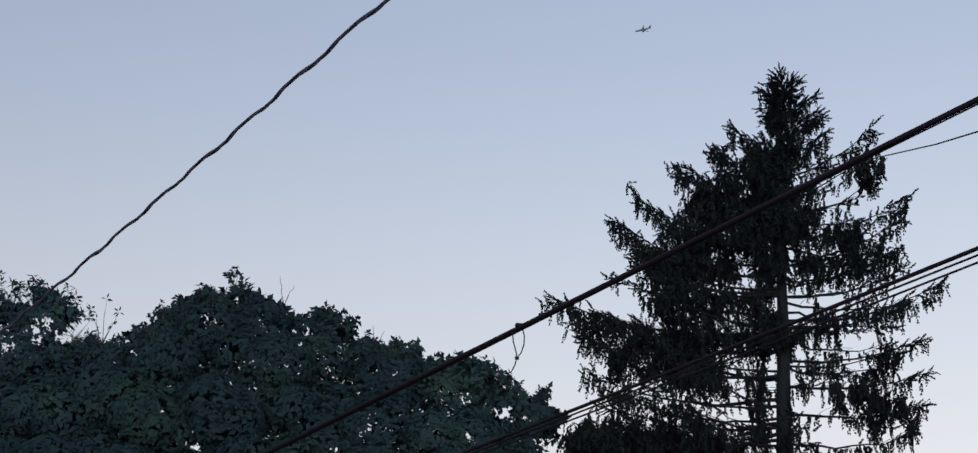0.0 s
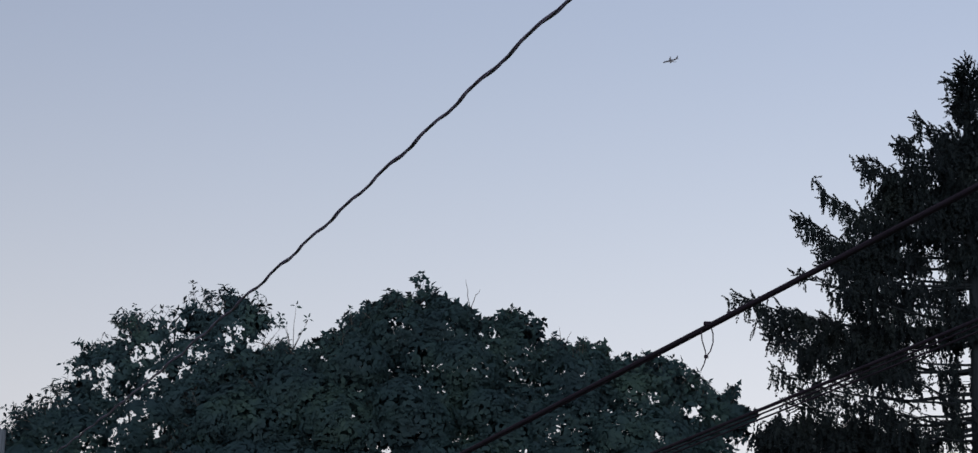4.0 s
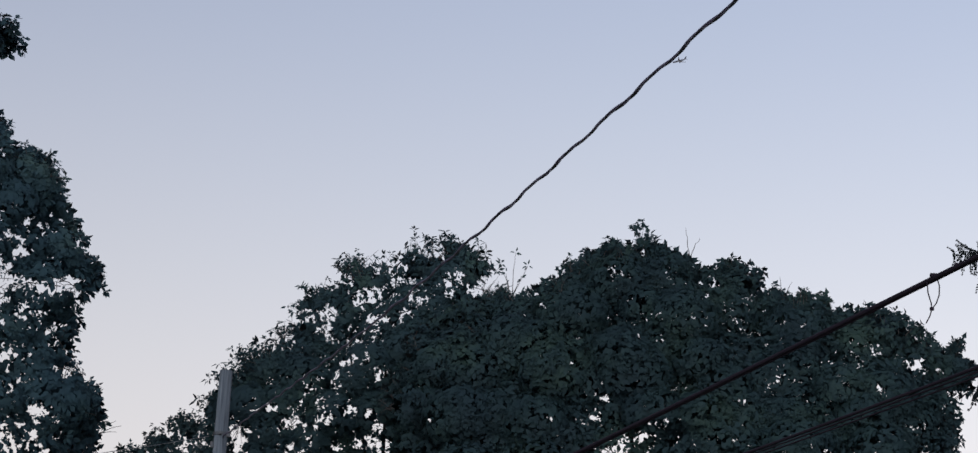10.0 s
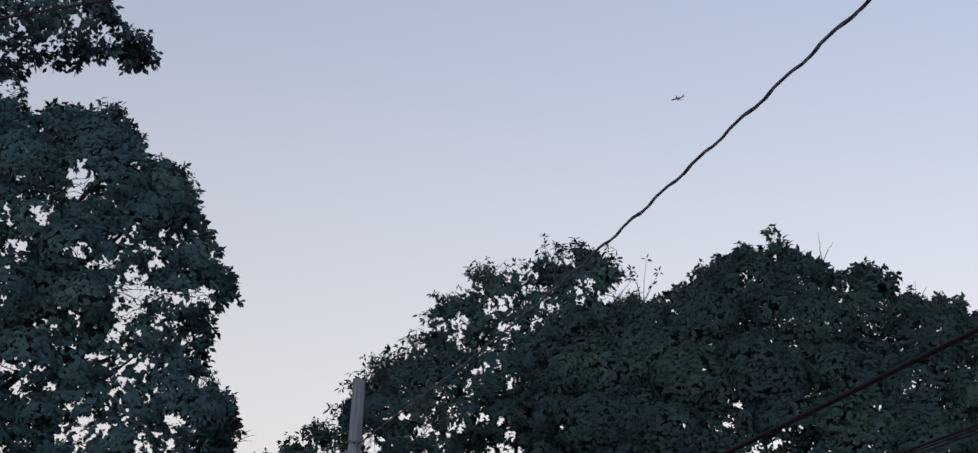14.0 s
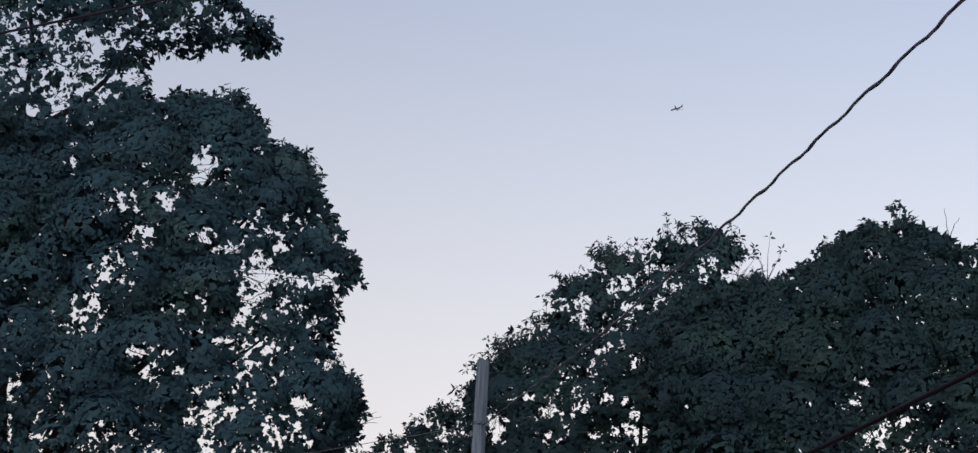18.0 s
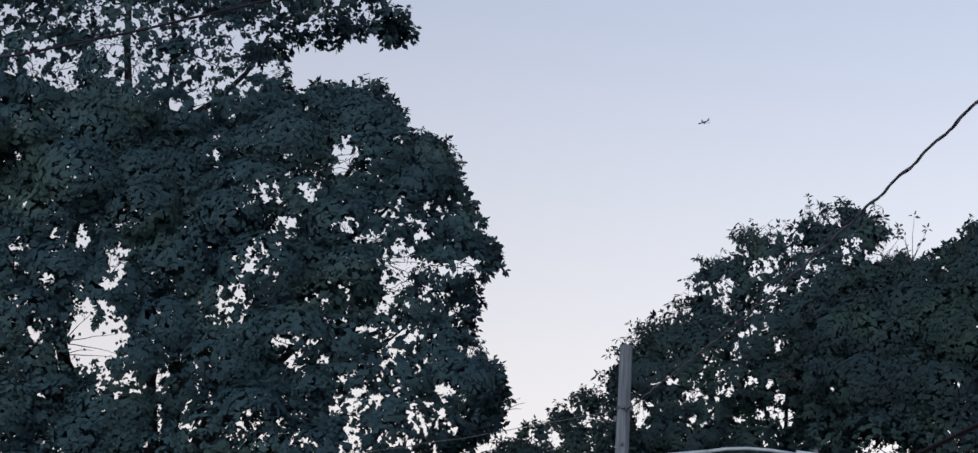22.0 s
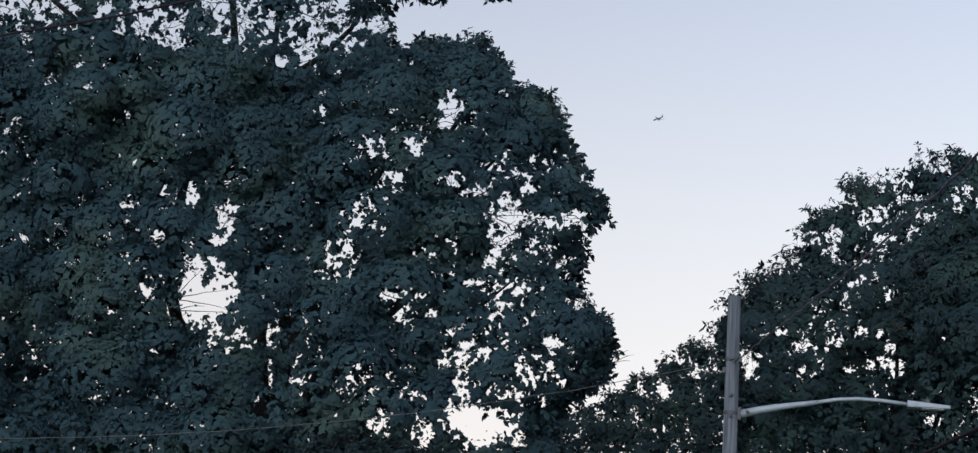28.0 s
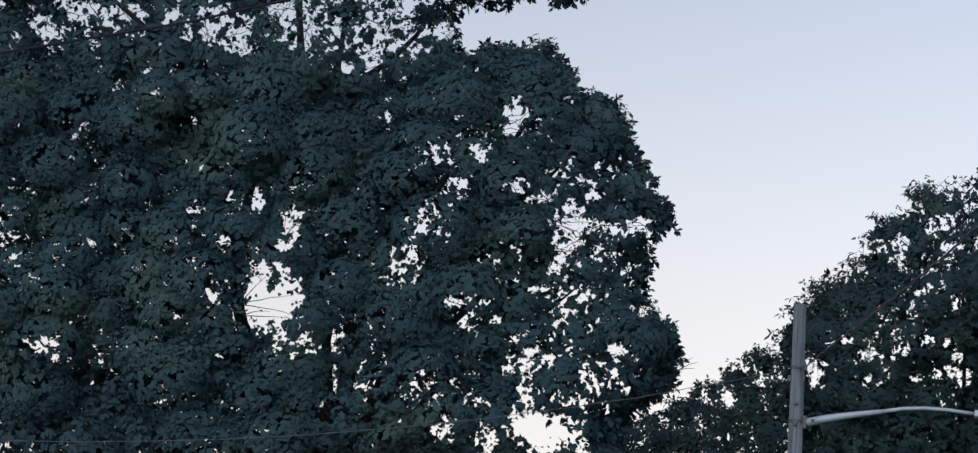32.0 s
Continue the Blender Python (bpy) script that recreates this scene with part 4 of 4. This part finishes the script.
def spruce_branch(tree, tip_height, az, length, rise, rng, dense, curtain=1.0, spiky=6):
    """One limb that climbs to its tip, with side shoots, hung with finger-like branchlets, its end set with upright spikes."""
    o = Vector((math.cos(az), math.sin(az), 0))
    side = Vector((-o.y, o.x, 0))
    n = 9
    h = tip_height - rise * length
    foot = Vector((-0.48 + 0.025 * h, 0, 0))
    run = []
    for i in range(n):
        s = i / (n - 1)
        z = h + length * rise * (0.55 * s + 0.45 * s * s) - 0.06 * length * math.sin(math.pi * s)
        run.append(foot * (1 - s) + Vector((0, 0, z)) + o * (length * s) + Vector(rng.normal(scale=0.025, size=3)) * (i > 0))
    r0 = 0.012 + 0.008 * length
    wood = [tube(run, [r0 * (1 - 0.85 * i / (n - 1)) for i in range(n)], 6)]
    fingers = []
    down = np.array((0, 0, -1.0))
    s = 0.10
    while s < 1.0:
        i = min(int(s * (n - 1)), n - 2)
        p = run[i].lerp(run[i + 1], s * (n - 1) - i)
        for sg in (-1, 1):
            if rng.random() > dense:
                continue
            ln = (0.18 + 0.30 * length * math.sin(math.pi * min(s * 0.8 + 0.12, 1))) * rng.uniform(0.3, 0.8)
            e = p + (o * 0.7 + side * sg * rng.uniform(0.4, 1.0)) * ln + Vector((0, 0, rng.uniform(-0.35, 0.45) * ln))
            if spruce_gap(e, rng):
                continue
            wood.append(tube((p, p.lerp(e, 0.5) + Vector((0, 0, 0.03)), e), (0.009, 0.007, 0.004), 4, False))
            k = max(1, int(ln / 0.12))
            for j in range(1, k + 1):
                fingers.append(spray(p.lerp(e, j / k), down + rng.normal(scale=0.16, size=3), curtain * rng.uniform(0.14, 0.44), 1.1, rng, 0.42))
            d = np.array(e - p) / ln + (0, 0, 0.5)
            fingers.append(spray(e, d + rng.normal(scale=0.2, size=3), rng.uniform(0.14, 0.26), 0.8, rng, 0.24))
        if rng.random() < dense:
            fingers.append(spray(p, down + rng.normal(scale=0.14, size=3), curtain * rng.uniform(0.14, 0.50), 1.1, rng, 0.42))
            fingers.append(spray(p, np.array(o) * 0.5 + rng.normal(scale=0.5, size=3) + (0, 0, 0.5), rng.uniform(0.12, 0.24), 0.8, rng, 0.24))
        s += 0.15 / max(length, 0.6)
    fingers = [f for f in fingers if not spruce_gap(f[0][len(f[0]) // 2], rng)]
    # the end forks like an antler
    for k in range(spiky):
        d = o * rng.uniform(0.6, 1.0) + side * rng.uniform(-0.7, 0.7) + Vector((0, 0, rng.choice((rng.uniform(0.3, 0.9), rng.uniform(-0.4, 0.3)))))
        fingers.append(spray(run[-1] - (run[-1] - run[-3]).normalized() * 0.075 * k, d, rng.uniform(0.20, 0.34), 0.72, rng, 0.24))
    v, f = join(*wood)
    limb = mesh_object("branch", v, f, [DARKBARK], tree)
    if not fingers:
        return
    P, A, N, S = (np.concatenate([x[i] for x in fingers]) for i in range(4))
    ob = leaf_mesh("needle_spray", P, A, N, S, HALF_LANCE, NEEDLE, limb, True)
    tagged(ob, kind="stuff")


def spruce(place, turn):
    tree = thing("spruce_tree", place, turn, "tall spruce in near-black silhouette with hanging branchlets and bare lower limbs", "tree")
    g = np.random.default_rng(5)
    pts = [(-0.48 + 0.018 * z + 0.02 * math.sin(z), 0.0, z) for z in np.linspace(0, 20.25, 18)]
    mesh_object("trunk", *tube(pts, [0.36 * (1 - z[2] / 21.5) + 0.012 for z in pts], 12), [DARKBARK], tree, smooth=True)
    v = 8.0
    while v < 20.2:
        lo, hi = np.interp(v, SPRUCE_H, SPRUCE_L), np.interp(v, SPRUCE_H, SPRUCE_R)
        az = g.uniform(0, 2 * math.pi)
        c = math.cos(az)
        if v < 16.5 and abs(c) < 0.55 and g.random() < 0.75:
            az = g.choice((0.0, math.pi)) + g.uniform(-0.6, 0.6)
            c = math.cos(az)
        reach = (hi if c > 0 else lo) * abs(c) + min(lo, hi) * 0.85 * (1 - abs(c))
        length = max(0.28, reach * g.uniform(0.55, 0.98))
        rise = g.uniform(-0.22, 0.34) if v < 14.8 else g.uniform(0.0, 0.5) if v < 18.6 else g.uniform(0.45, 0.9)
        spruce_branch(tree, v, az, length, rise, g, np.interp(v, (8, 13.5, 16, 18.5, 19.5), (0.36, 0.36, 0.36, 0.46, 0.45)), min(1.0, 0.3 + 0.3 * (20.6 - v)) * (1.0 if v > 15.6 else 1.4))
        v += 0.17 if v < 14 else 0.11 if v < 19 else 0.09
    # the limbs that stand out of the outline, by tip height, side, length and climb
    for tip, az, ln, rise in ((20.0, 180, 0.7, 0.6), (19.05, 180, 1.4, 0.5), (18.45, 178, 1.85, 0.45), (18.15, 181, 2.85, 0.42), (17.3, 179, 3.55, 0.36), (16.8, 182, 4.3, 0.36), (16.1, 180, 3.8, 0.3), (15.0, 180, 5.75, 0.17), (14.55, 177, 5.2, 0.2), (13.9, 183, 4.9, 0.2), (13.1, 180, 4.9, 0.15), (12.4, 178, 4.7, 0.12), (11.9, 181, 4.4, 0.1)):
        spruce_branch(tree, tip - 0.08, radians(az), ln - 0.22, rise, g, 0.7 if tip > 15.5 else 0.56, 1.1, 9)
    for tip, az, ln, rise in ((20.2, 0, 0.6, 0.7), (19.8, 5, 0.9, 0.6), (19.4, -4, 1.05, 0.5), (18.9, 3, 1.25, 0.4), (19.0, 0, 2.35, 0.55), (18.25, -3, 2.1, 0.5), (17.75, 4, 2.35, 0.45), (17.15, 0, 2.9, 0.36), (16.5, -4, 2.8, 0.3), (15.85, 3, 2.7, 0.25), (15.4, -2, 2.8, 0.22), (15.0, 0, 3.6, 0.22), (13.75, 2, 3.15, 0.15), (13.4, -3, 2.4, 0.1), (12.95, 0, 3.3, 0.08), (12.2, 3, 3.2, 0.05), (11.5, -2, 2.85, 0.05)):
        spruce_branch(tree, tip - 0.08, radians(az), ln - 0.22, rise, g, 0.52 if tip > 15.5 else 0.48, 0.9, 9)
    # hanging masses close to the trunk and on the large limbs
    for u, v, ru, rv, count in SPRUCE_THICK:
        for _ in range(count):
            q, k = g.uniform(0, 2 * math.pi), abs(g.normal(scale=0.72))
            x, z = u + ru * k * math.cos(q), v + rv * k * math.sin(q)
            ln = max(0.35, math.hypot(x + 0.2, 0.5))
            az = math.atan2(g.choice((-1, 1)) * g.uniform(0.1, 0.5), x + 0.2)
            fingers, wood = [], []
            c = Vector((x, math.sin(az) * ln * 0.6, z))
            for _ in range(3):
                e = c + Vector(g.uniform(-0.28, 0.28, 3)) * 1.0
                wood.append(tube((c, c.lerp(e, 0.5) + Vector((0, 0, 0.02)), e), (0.010, 0.008, 0.004), 4, False))
                for j in range(4):
                    fingers.append(spray(c.lerp(e, (j + 1) / 4), np.array((0, 0, -1.0)) + g.normal(scale=0.25, size=3), g.uniform(0.2, 0.5), 1.15, g, 0.36))
                fingers.append(spray(e, g.normal(size=3) + (0, 0, 0.4), g.uniform(0.12, 0.22), 0.7, g, 0.25))
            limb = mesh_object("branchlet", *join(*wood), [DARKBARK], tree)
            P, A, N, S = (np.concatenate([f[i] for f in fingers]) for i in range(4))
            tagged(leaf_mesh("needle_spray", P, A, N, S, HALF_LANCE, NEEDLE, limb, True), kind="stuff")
    # the leader
    for k in range(16):
        spruce_branch(tree, 19.15 + 1.2 * k / 16, 2.4 * k, 0.44 - 0.018 * k, 0.9, g, 0.3, 0.35, 4)
    return tree


spruce(place_at(23.5, 46), face_turn(23.5))

# ---- utility pole ----
POLE_AT = Vector((-2.43, 31.9, 0))
pole = thing("utility_pole", POLE_AT, 0, "weathered grey wooden utility pole with cables attached", "utility pole")
pts = [(-0.02, 0, 8.35 * i / 10) for i in range(11)]
mesh_object("post", *tube(pts, [0.147 - 0.0046 * i for i in range(11)], 20), [POLE], pole, smooth=False)


def band(z, r):
    bm = bmesh.new()
    bmesh.ops.create_cone(bm, cap_ends=True, segments=20, radius1=r + 0.008, radius2=r + 0.008, depth=0.05, matrix=pose(-0.02, 0, z))
    return bm


for z, r in ((7.33, 0.112), (6.48, 0.116), (4.62, 0.126)):
    part("band", band(z, r), DARKSTEEL, pole, "dull iron band", False)
for z in (7.33, 6.75, 6.42, 4.62):
    part("bolt", box_bm((0.05, 0.34, 0.05), (-0.02, 0, z), 0.008), DARKSTEEL, pole)
for z, x in ((7.15, -0.14), (7.33, 0.10), (4.62, 0.12)):
    part("insulator", box_bm((0.06, 0.06, 0.10), (x, -0.04, z), 0.02), DARKSTEEL, pole)

lamp = thing("street_lamp", POLE_AT, 0, "grey cobra-head street lamp on a curved arm bolted to the pole", "street lamp")
part("bolt", box_bm((0.045, 0.20, 0.045), (0.24, 0, 6.495), 0.01), DARKSTEEL, lamp)
part("bracket", box_bm((0.06, 0.13, 0.20), (0.115, 0, 6.47), 0.012), DARKSTEEL, lamp)
arm = [(0.14, 0, 6.47), (0.45, 0, 6.545), (0.74, 0, 6.60), (1.05, 0, 6.65), (1.32, 0, 6.69)]
mesh_object("arm", *tube(arm, (0.066, 0.060, 0.052, 0.043, 0.036), 12), [STEEL], lamp, smooth=True)
fore = [(1.28, 0, 6.685), (1.62, 0, 6.745), (1.95, 0, 6.765), (2.3, 0, 6.75), (2.74, 0, 6.70)]
mesh_object("arm_extension", *tube(fore, (0.030, 0.030, 0.029, 0.029, 0.028), 12), [STEEL], lamp, smooth=True)
bm = bmesh.new()
bmesh.ops.create_cube(bm, size=1)
bmesh.ops.scale(bm, vec=(0.66, 0.26, 0.115), verts=bm.verts)
for v in bm.verts:
    if v.co.x > 0:
        v.co.z = v.co.z * 0.5 - 0.005
        v.co.y *= 0.72
    elif v.co.z > 0:
        v.co.z *= 0.9
bmesh.ops.bevel(bm, geom=bm.edges, offset=0.025, segments=3, profile=0.6, affect="EDGES")
bmesh.ops.transform(bm, matrix=pose(3.02, 0, 6.685, 0, 3), verts=bm.verts)
head = part("lamp_head", bm, STEEL, lamp, "flat grey lamp head")
part("lens", box_bm((0.34, 0.17, 0.024), (3.08, 0, 6.643), 0.006, pose(0, 0, 0, 0, 1)), LENS, head, "frosted lens under the head")
part("photocell", box_bm((0.07, 0.07, 0.06), (3.0, 0, 6.755), 0.02), DARKSTEEL, head)


# ---- overhead lines ----
def line_points(a, b, heights, count, beyond=1.0):
    """Points over the plan from a to b, with heights given at shares of the way."""
    ss = np.linspace(0, beyond, count)
    hs = np.interp(ss, [h[0] for h in heights], [h[1] for h in heights])
    for _ in range(40):
        hs[1:-1] = 0.5 * hs[1:-1] + 0.25 * (hs[2:] + hs[:-2])
    return [Vector((a[0] + (b[0] - a[0]) * s, a[1] + (b[1] - a[1]) * s, h)) for s, h in zip(ss, hs)]


def plain_line(name, pts, radius, label, mat=CABLE, sides=8, parent=None):
    ob = mesh_object(name, *tube(pts, [radius] * len(pts), sides), [mat], parent, smooth=True)
    if parent is None:
        tagged(ob, label, "cable")
    return ob


def twisted_line(pts, pitch, strand, spread, label, mat=CABLE, crests=()):
    """A service cable of three strands laid round each other. crests: metres along it at which the outer strands lie uppermost."""
    top = new("twisted_service_cable")
    top.location = pts[0]
    tagged(top, label, "cable")
    run = [p - pts[0] for p in pts]
    length = [0.0]
    for a, b in zip(run, run[1:]):
        length.append(length[-1] + (b - a).length)
    fine = int(length[-1] / 0.035)
    ls = np.linspace(0, length[-1], fine)
    xyz = np.stack([np.interp(ls, length, [p[i] for p in run]) for i in range(3)], 1)
    d = unit(np.array(run[-1]))
    a = unit(np.cross(d, (0, 0, 1)))
    b = np.cross(a, d)
    wob = np.array([noise.noise(Vector((s * 0.5, 3.1, 0))) for s in ls])
    turns = ls / pitch + 0.4 * wob
    if crests:
        known = list(crests)
        known = [known[0] - pitch * k for k in range(20, 0, -1)] + known + [known[-1] + pitch * k for k in range(1, 20)]
        turns = np.interp(ls, known, np.arange(len(known))) + 0.25
    loose = 1 + 0.8 * np.array([noise.noise(Vector((s * 1.4, 9.1, 0))) for s in ls])
    sway = 0.010 * np.array([[noise.noise(Vector((s * 1.5, 5.0 + i, 0))) for i in range(2)] for s in ls])
    xyz = xyz + sway[:, :1] * a + sway[:, 1:] * b
    for phase, out, thick in ((0.4, 0.1, 0.8), (0.0, 1.15, 1.0), (0.8, 1.15, 1.0)):
        q = 2 * math.pi * turns + (phase - 0.4) * (0.5 + 0.8 * loose)
        c = xyz + (spread * out * (0.6 + 0.4 * loose))[:, None] * (np.cos(q)[:, None] * a + np.sin(q)[:, None] * b)
        mesh_object("strand", *tube(c, [strand * thick] * fine, 6), [mat], top, smooth=True)
    return top


P0 = (-2.40, 31.8)
trip = line_points(P0, (2.03, 9.79), [(0, 7.28), (0.12, 7.10), (0.241, 6.91), (0.418, 6.62), (0.565, 6.44), (0.69, 6.33), (0.775, 6.26), (0.84, 6.23), (0.895, 6.19), (1.0, 6.13), (1.35, 6.0)], 60, 1.35)
twisted_line(trip, 0.95, 0.0070, 0.0105, "dark twisted service cable running to the utility pole", VIOLET, (15.63, 16.65, 17.63, 18.58, 19.43, 20.38, 21.18, 22.10))

tel = line_points(P0, (4.90, 8.73), [(0, 4.52), (0.2, 4.62), (0.385, 4.74), (0.453, 4.79), (0.592, 4.92), (0.695, 5.07), (0.795, 5.18), (0.865, 5.27), (0.925, 5.36), (1.0, 5.45), (1.35, 5.9)], 60, 1.35)
bundle = new("telephone_cable")
tagged(bundle, "thick black telephone cable lashed to a strand", "cable")
mesh_object("sheath", *tube(tel, [0.0185 - 0.005 * max(0.0, min(1.0, (i - 38) / 5)) for i in range(60)], 10), [CABLE], bundle, smooth=True)
plain_line("messenger", [p + Vector((0, 0, 0.017)) for p in tel], 0.0035, "", CABLE, 6, bundle)
plain_line("second_sheath", [p + Vector((0.006, 0, -0.0165 - 0.006 * max(0.0, min(1.0, (38 - i) / 8)) - 0.002 * math.sin(i * 0.6))) for i, p in enumerate(tel)], 0.005, "", CABLE, 6, bundle)
CLIP = Vector((3.61, 12.80, 5.21))
part("clamp", box_bm((0.05, 0.03, 0.026), CLIP + Vector((-0.005, 0, 0.03)), 0.008), CABLE, bundle)
part("clamp", box_bm((0.03, 0.03, 0.03), CLIP + Vector((0.085, -0.22, 0.045)), 0.008), CABLE, bundle)
tail = [CLIP + Vector(p) for p in ((-0.05, 0, -0.02), (-0.045, 0, -0.09), (-0.025, 0, -0.16), (-0.02, 0, -0.20), (-0.035, 0, -0.25), (-0.06, 0, -0.30))]
mesh_object("wire_tail", *tube(tail, [0.0045] * 6, 5), [CABLE], bundle, "loose hanging wire end")
tail = [CLIP + Vector(p) for p in ((0.015, 0, 0.02), (0.032, 0, -0.04), (0.030, 0, -0.10), (0.01, 0, -0.16), (-0.02, 0, -0.20))]
mesh_object("wire_tail", *tube(tail, [0.0045] * 5, 5), [CABLE], bundle)
part("wire_knot", box_bm((0.028, 0.02, 0.024), CLIP + Vector((-0.02, 0, -0.20)), 0.008), CABLE, bundle)

low = line_points(P0, (4.86, 8.76), [(0, 4.05), (0.81, 4.47), (0.855, 4.51), (0.94, 4.59), (1.0, 4.66), (1.35, 5.05)], 50, 1.35)
plain_line("lower_cable", low, 0.0115, "black lower cable strung to the utility pole")
plain_line("lower_cable", [p + Vector((0, 0, -0.02 - 0.05 * max(0.0, i / 49 - 0.45))) for i, p in enumerate(low)], 0.006, "thin black cable strung below a thicker one")
plain_line("lower_cable", [p + Vector((0.0, 0, -0.04 - 0.11 * max(0.0, i / 49 - 0.45))) for i, p in enumerate(low)], 0.006, "thin black cable strung below a thicker one")

thin = [(8.41, 18.16, 8.66), (7.09, 14.36, 7.33), (6.11, 11.49, 6.32), (5.38, 9.61, 5.65), (4.65, 7.73, 4.98)]
plain_line("thin_wire", thin, 0.005, "thin dark wire beside the spruce", CABLE, 6)

wall_wire = [(4.0, 6.0, 9.0), (-1.0, 12.3, 7.05), (-3.2, 12.4, 6.57), (-4.35, 12.5, 6.32), (-5.2, 12.5, 6.13), (-6.3, 12.5, 5.95), (-8.5, 12.5, 5.6), (-14.0, 12.5, 5.0)]
plain_line("overhead_cable", wall_wire, 0.009, "black overhead cable crossing before the oak")

left = line_points((-2.62, 31.8), (-10.92, 23.63), [(0, 7.27), (0.12, 6.85), (0.222, 6.46), (0.445, 5.81), (0.564, 5.46), (0.71, 5.11), (0.86, 4.81), (1.0, 4.56), (1.5, 4.0)], 50, 1.5)
twisted_line(left, 1.5, 0.0036, 0.0040, "thin twisted grey wire strung from the pole past the oak", BRAID)


# ---- airliner ----
def airliner():
    plane = new("airliner")
    tagged(plane, "grey twin-engined passenger jet flying far off", "aircraft")
    stations = [(-14.8, 0.15, 0.9), (-13.0, 0.55, 0.7), (-10.0, 1.05, 0.35), (-6.5, 1.5, 0.0), (8.0, 1.52, 0.0), (11.5, 1.45, -0.05), (13.4, 1.1, -0.2), (14.4, 0.65, -0.35), (14.9, 0.15, -0.45)]
    v, f = tube([(0, y, z) for y, _, z in stations], [r for _, r, _ in stations], 20)
    mesh_object("fuselage", v, f, [PAINT], plane, smooth=True)

    def blade(name, root, tip, chord_root, chord_tip, thick, parent=plane):
        verts = []
        for c, chord, th in ((root, chord_root, thick), (tip, chord_tip, thick * 0.4)):
            c = Vector(c)
            up = Vector((0, 0, 1)) if abs(tip[0] - root[0]) > 0.5 else Vector((1, 0, 0))
            for y, t in ((0.5, 0), (0.25, 0.5), (-0.1, 0.45), (-0.5, 0), (-0.1, -0.4), (0.25, -0.45)):
                verts.append(c + Vector((0, y * chord, 0)) + up * (t * th))
        faces = [tuple(range(5, -1, -1)), tuple(range(6, 12))] + [(i, (i + 1) % 6, 6 + (i + 1) % 6, 6 + i) for i in range(6)]
        return mesh_object(name, verts, faces, [PAINT], parent)

    for s in (-1, 1):
        blade("wing", (s * 1.2, 0.8, -0.8), (s * 13.4, -5.2, 0.7), 5.4, 1.5, 0.75)
        blade("winglet", (s * 13.4, -5.2, 0.7), (s * 13.75, -6.0, 2.0), 1.4, 0.6, 0.2)
        blade("tailplane", (s * 0.6, -12.2, 0.9), (s * 5.0, -14.4, 1.4), 3.0, 1.2, 0.35)
        v, f = tube([(s * 4.4, y, -1.6) for y in (-0.6, 0.4, 1.8, 3.0, 3.4)], (0.45, 0.75, 0.88, 0.85, 0.72), 14)
        mesh_object("engine", v, f, [PAINT], plane, smooth=True)
    blade("fin", (0, -11.6, 1.0), (0, -14.6, 6.0), 4.6, 1.9, 0.4)
    return plane


plane = airliner()
ALT = 1450.0


def motions():
    """The airliner flies straight, sinking slightly."""
    a = Vector((0.7604, 2.1647, 1.0)) * ALT
    run = Vector((-1.2763, 0.9773, -0.0935)) * ALT
    rows = []
    for i in range(65):
        p = a + run * (i / 64)
        rows.append((i * 0.5, pose(p.x, p.y, p.z + EYE, -3.3, 0, 52.6)))
    walk(plane, rows)


motions()
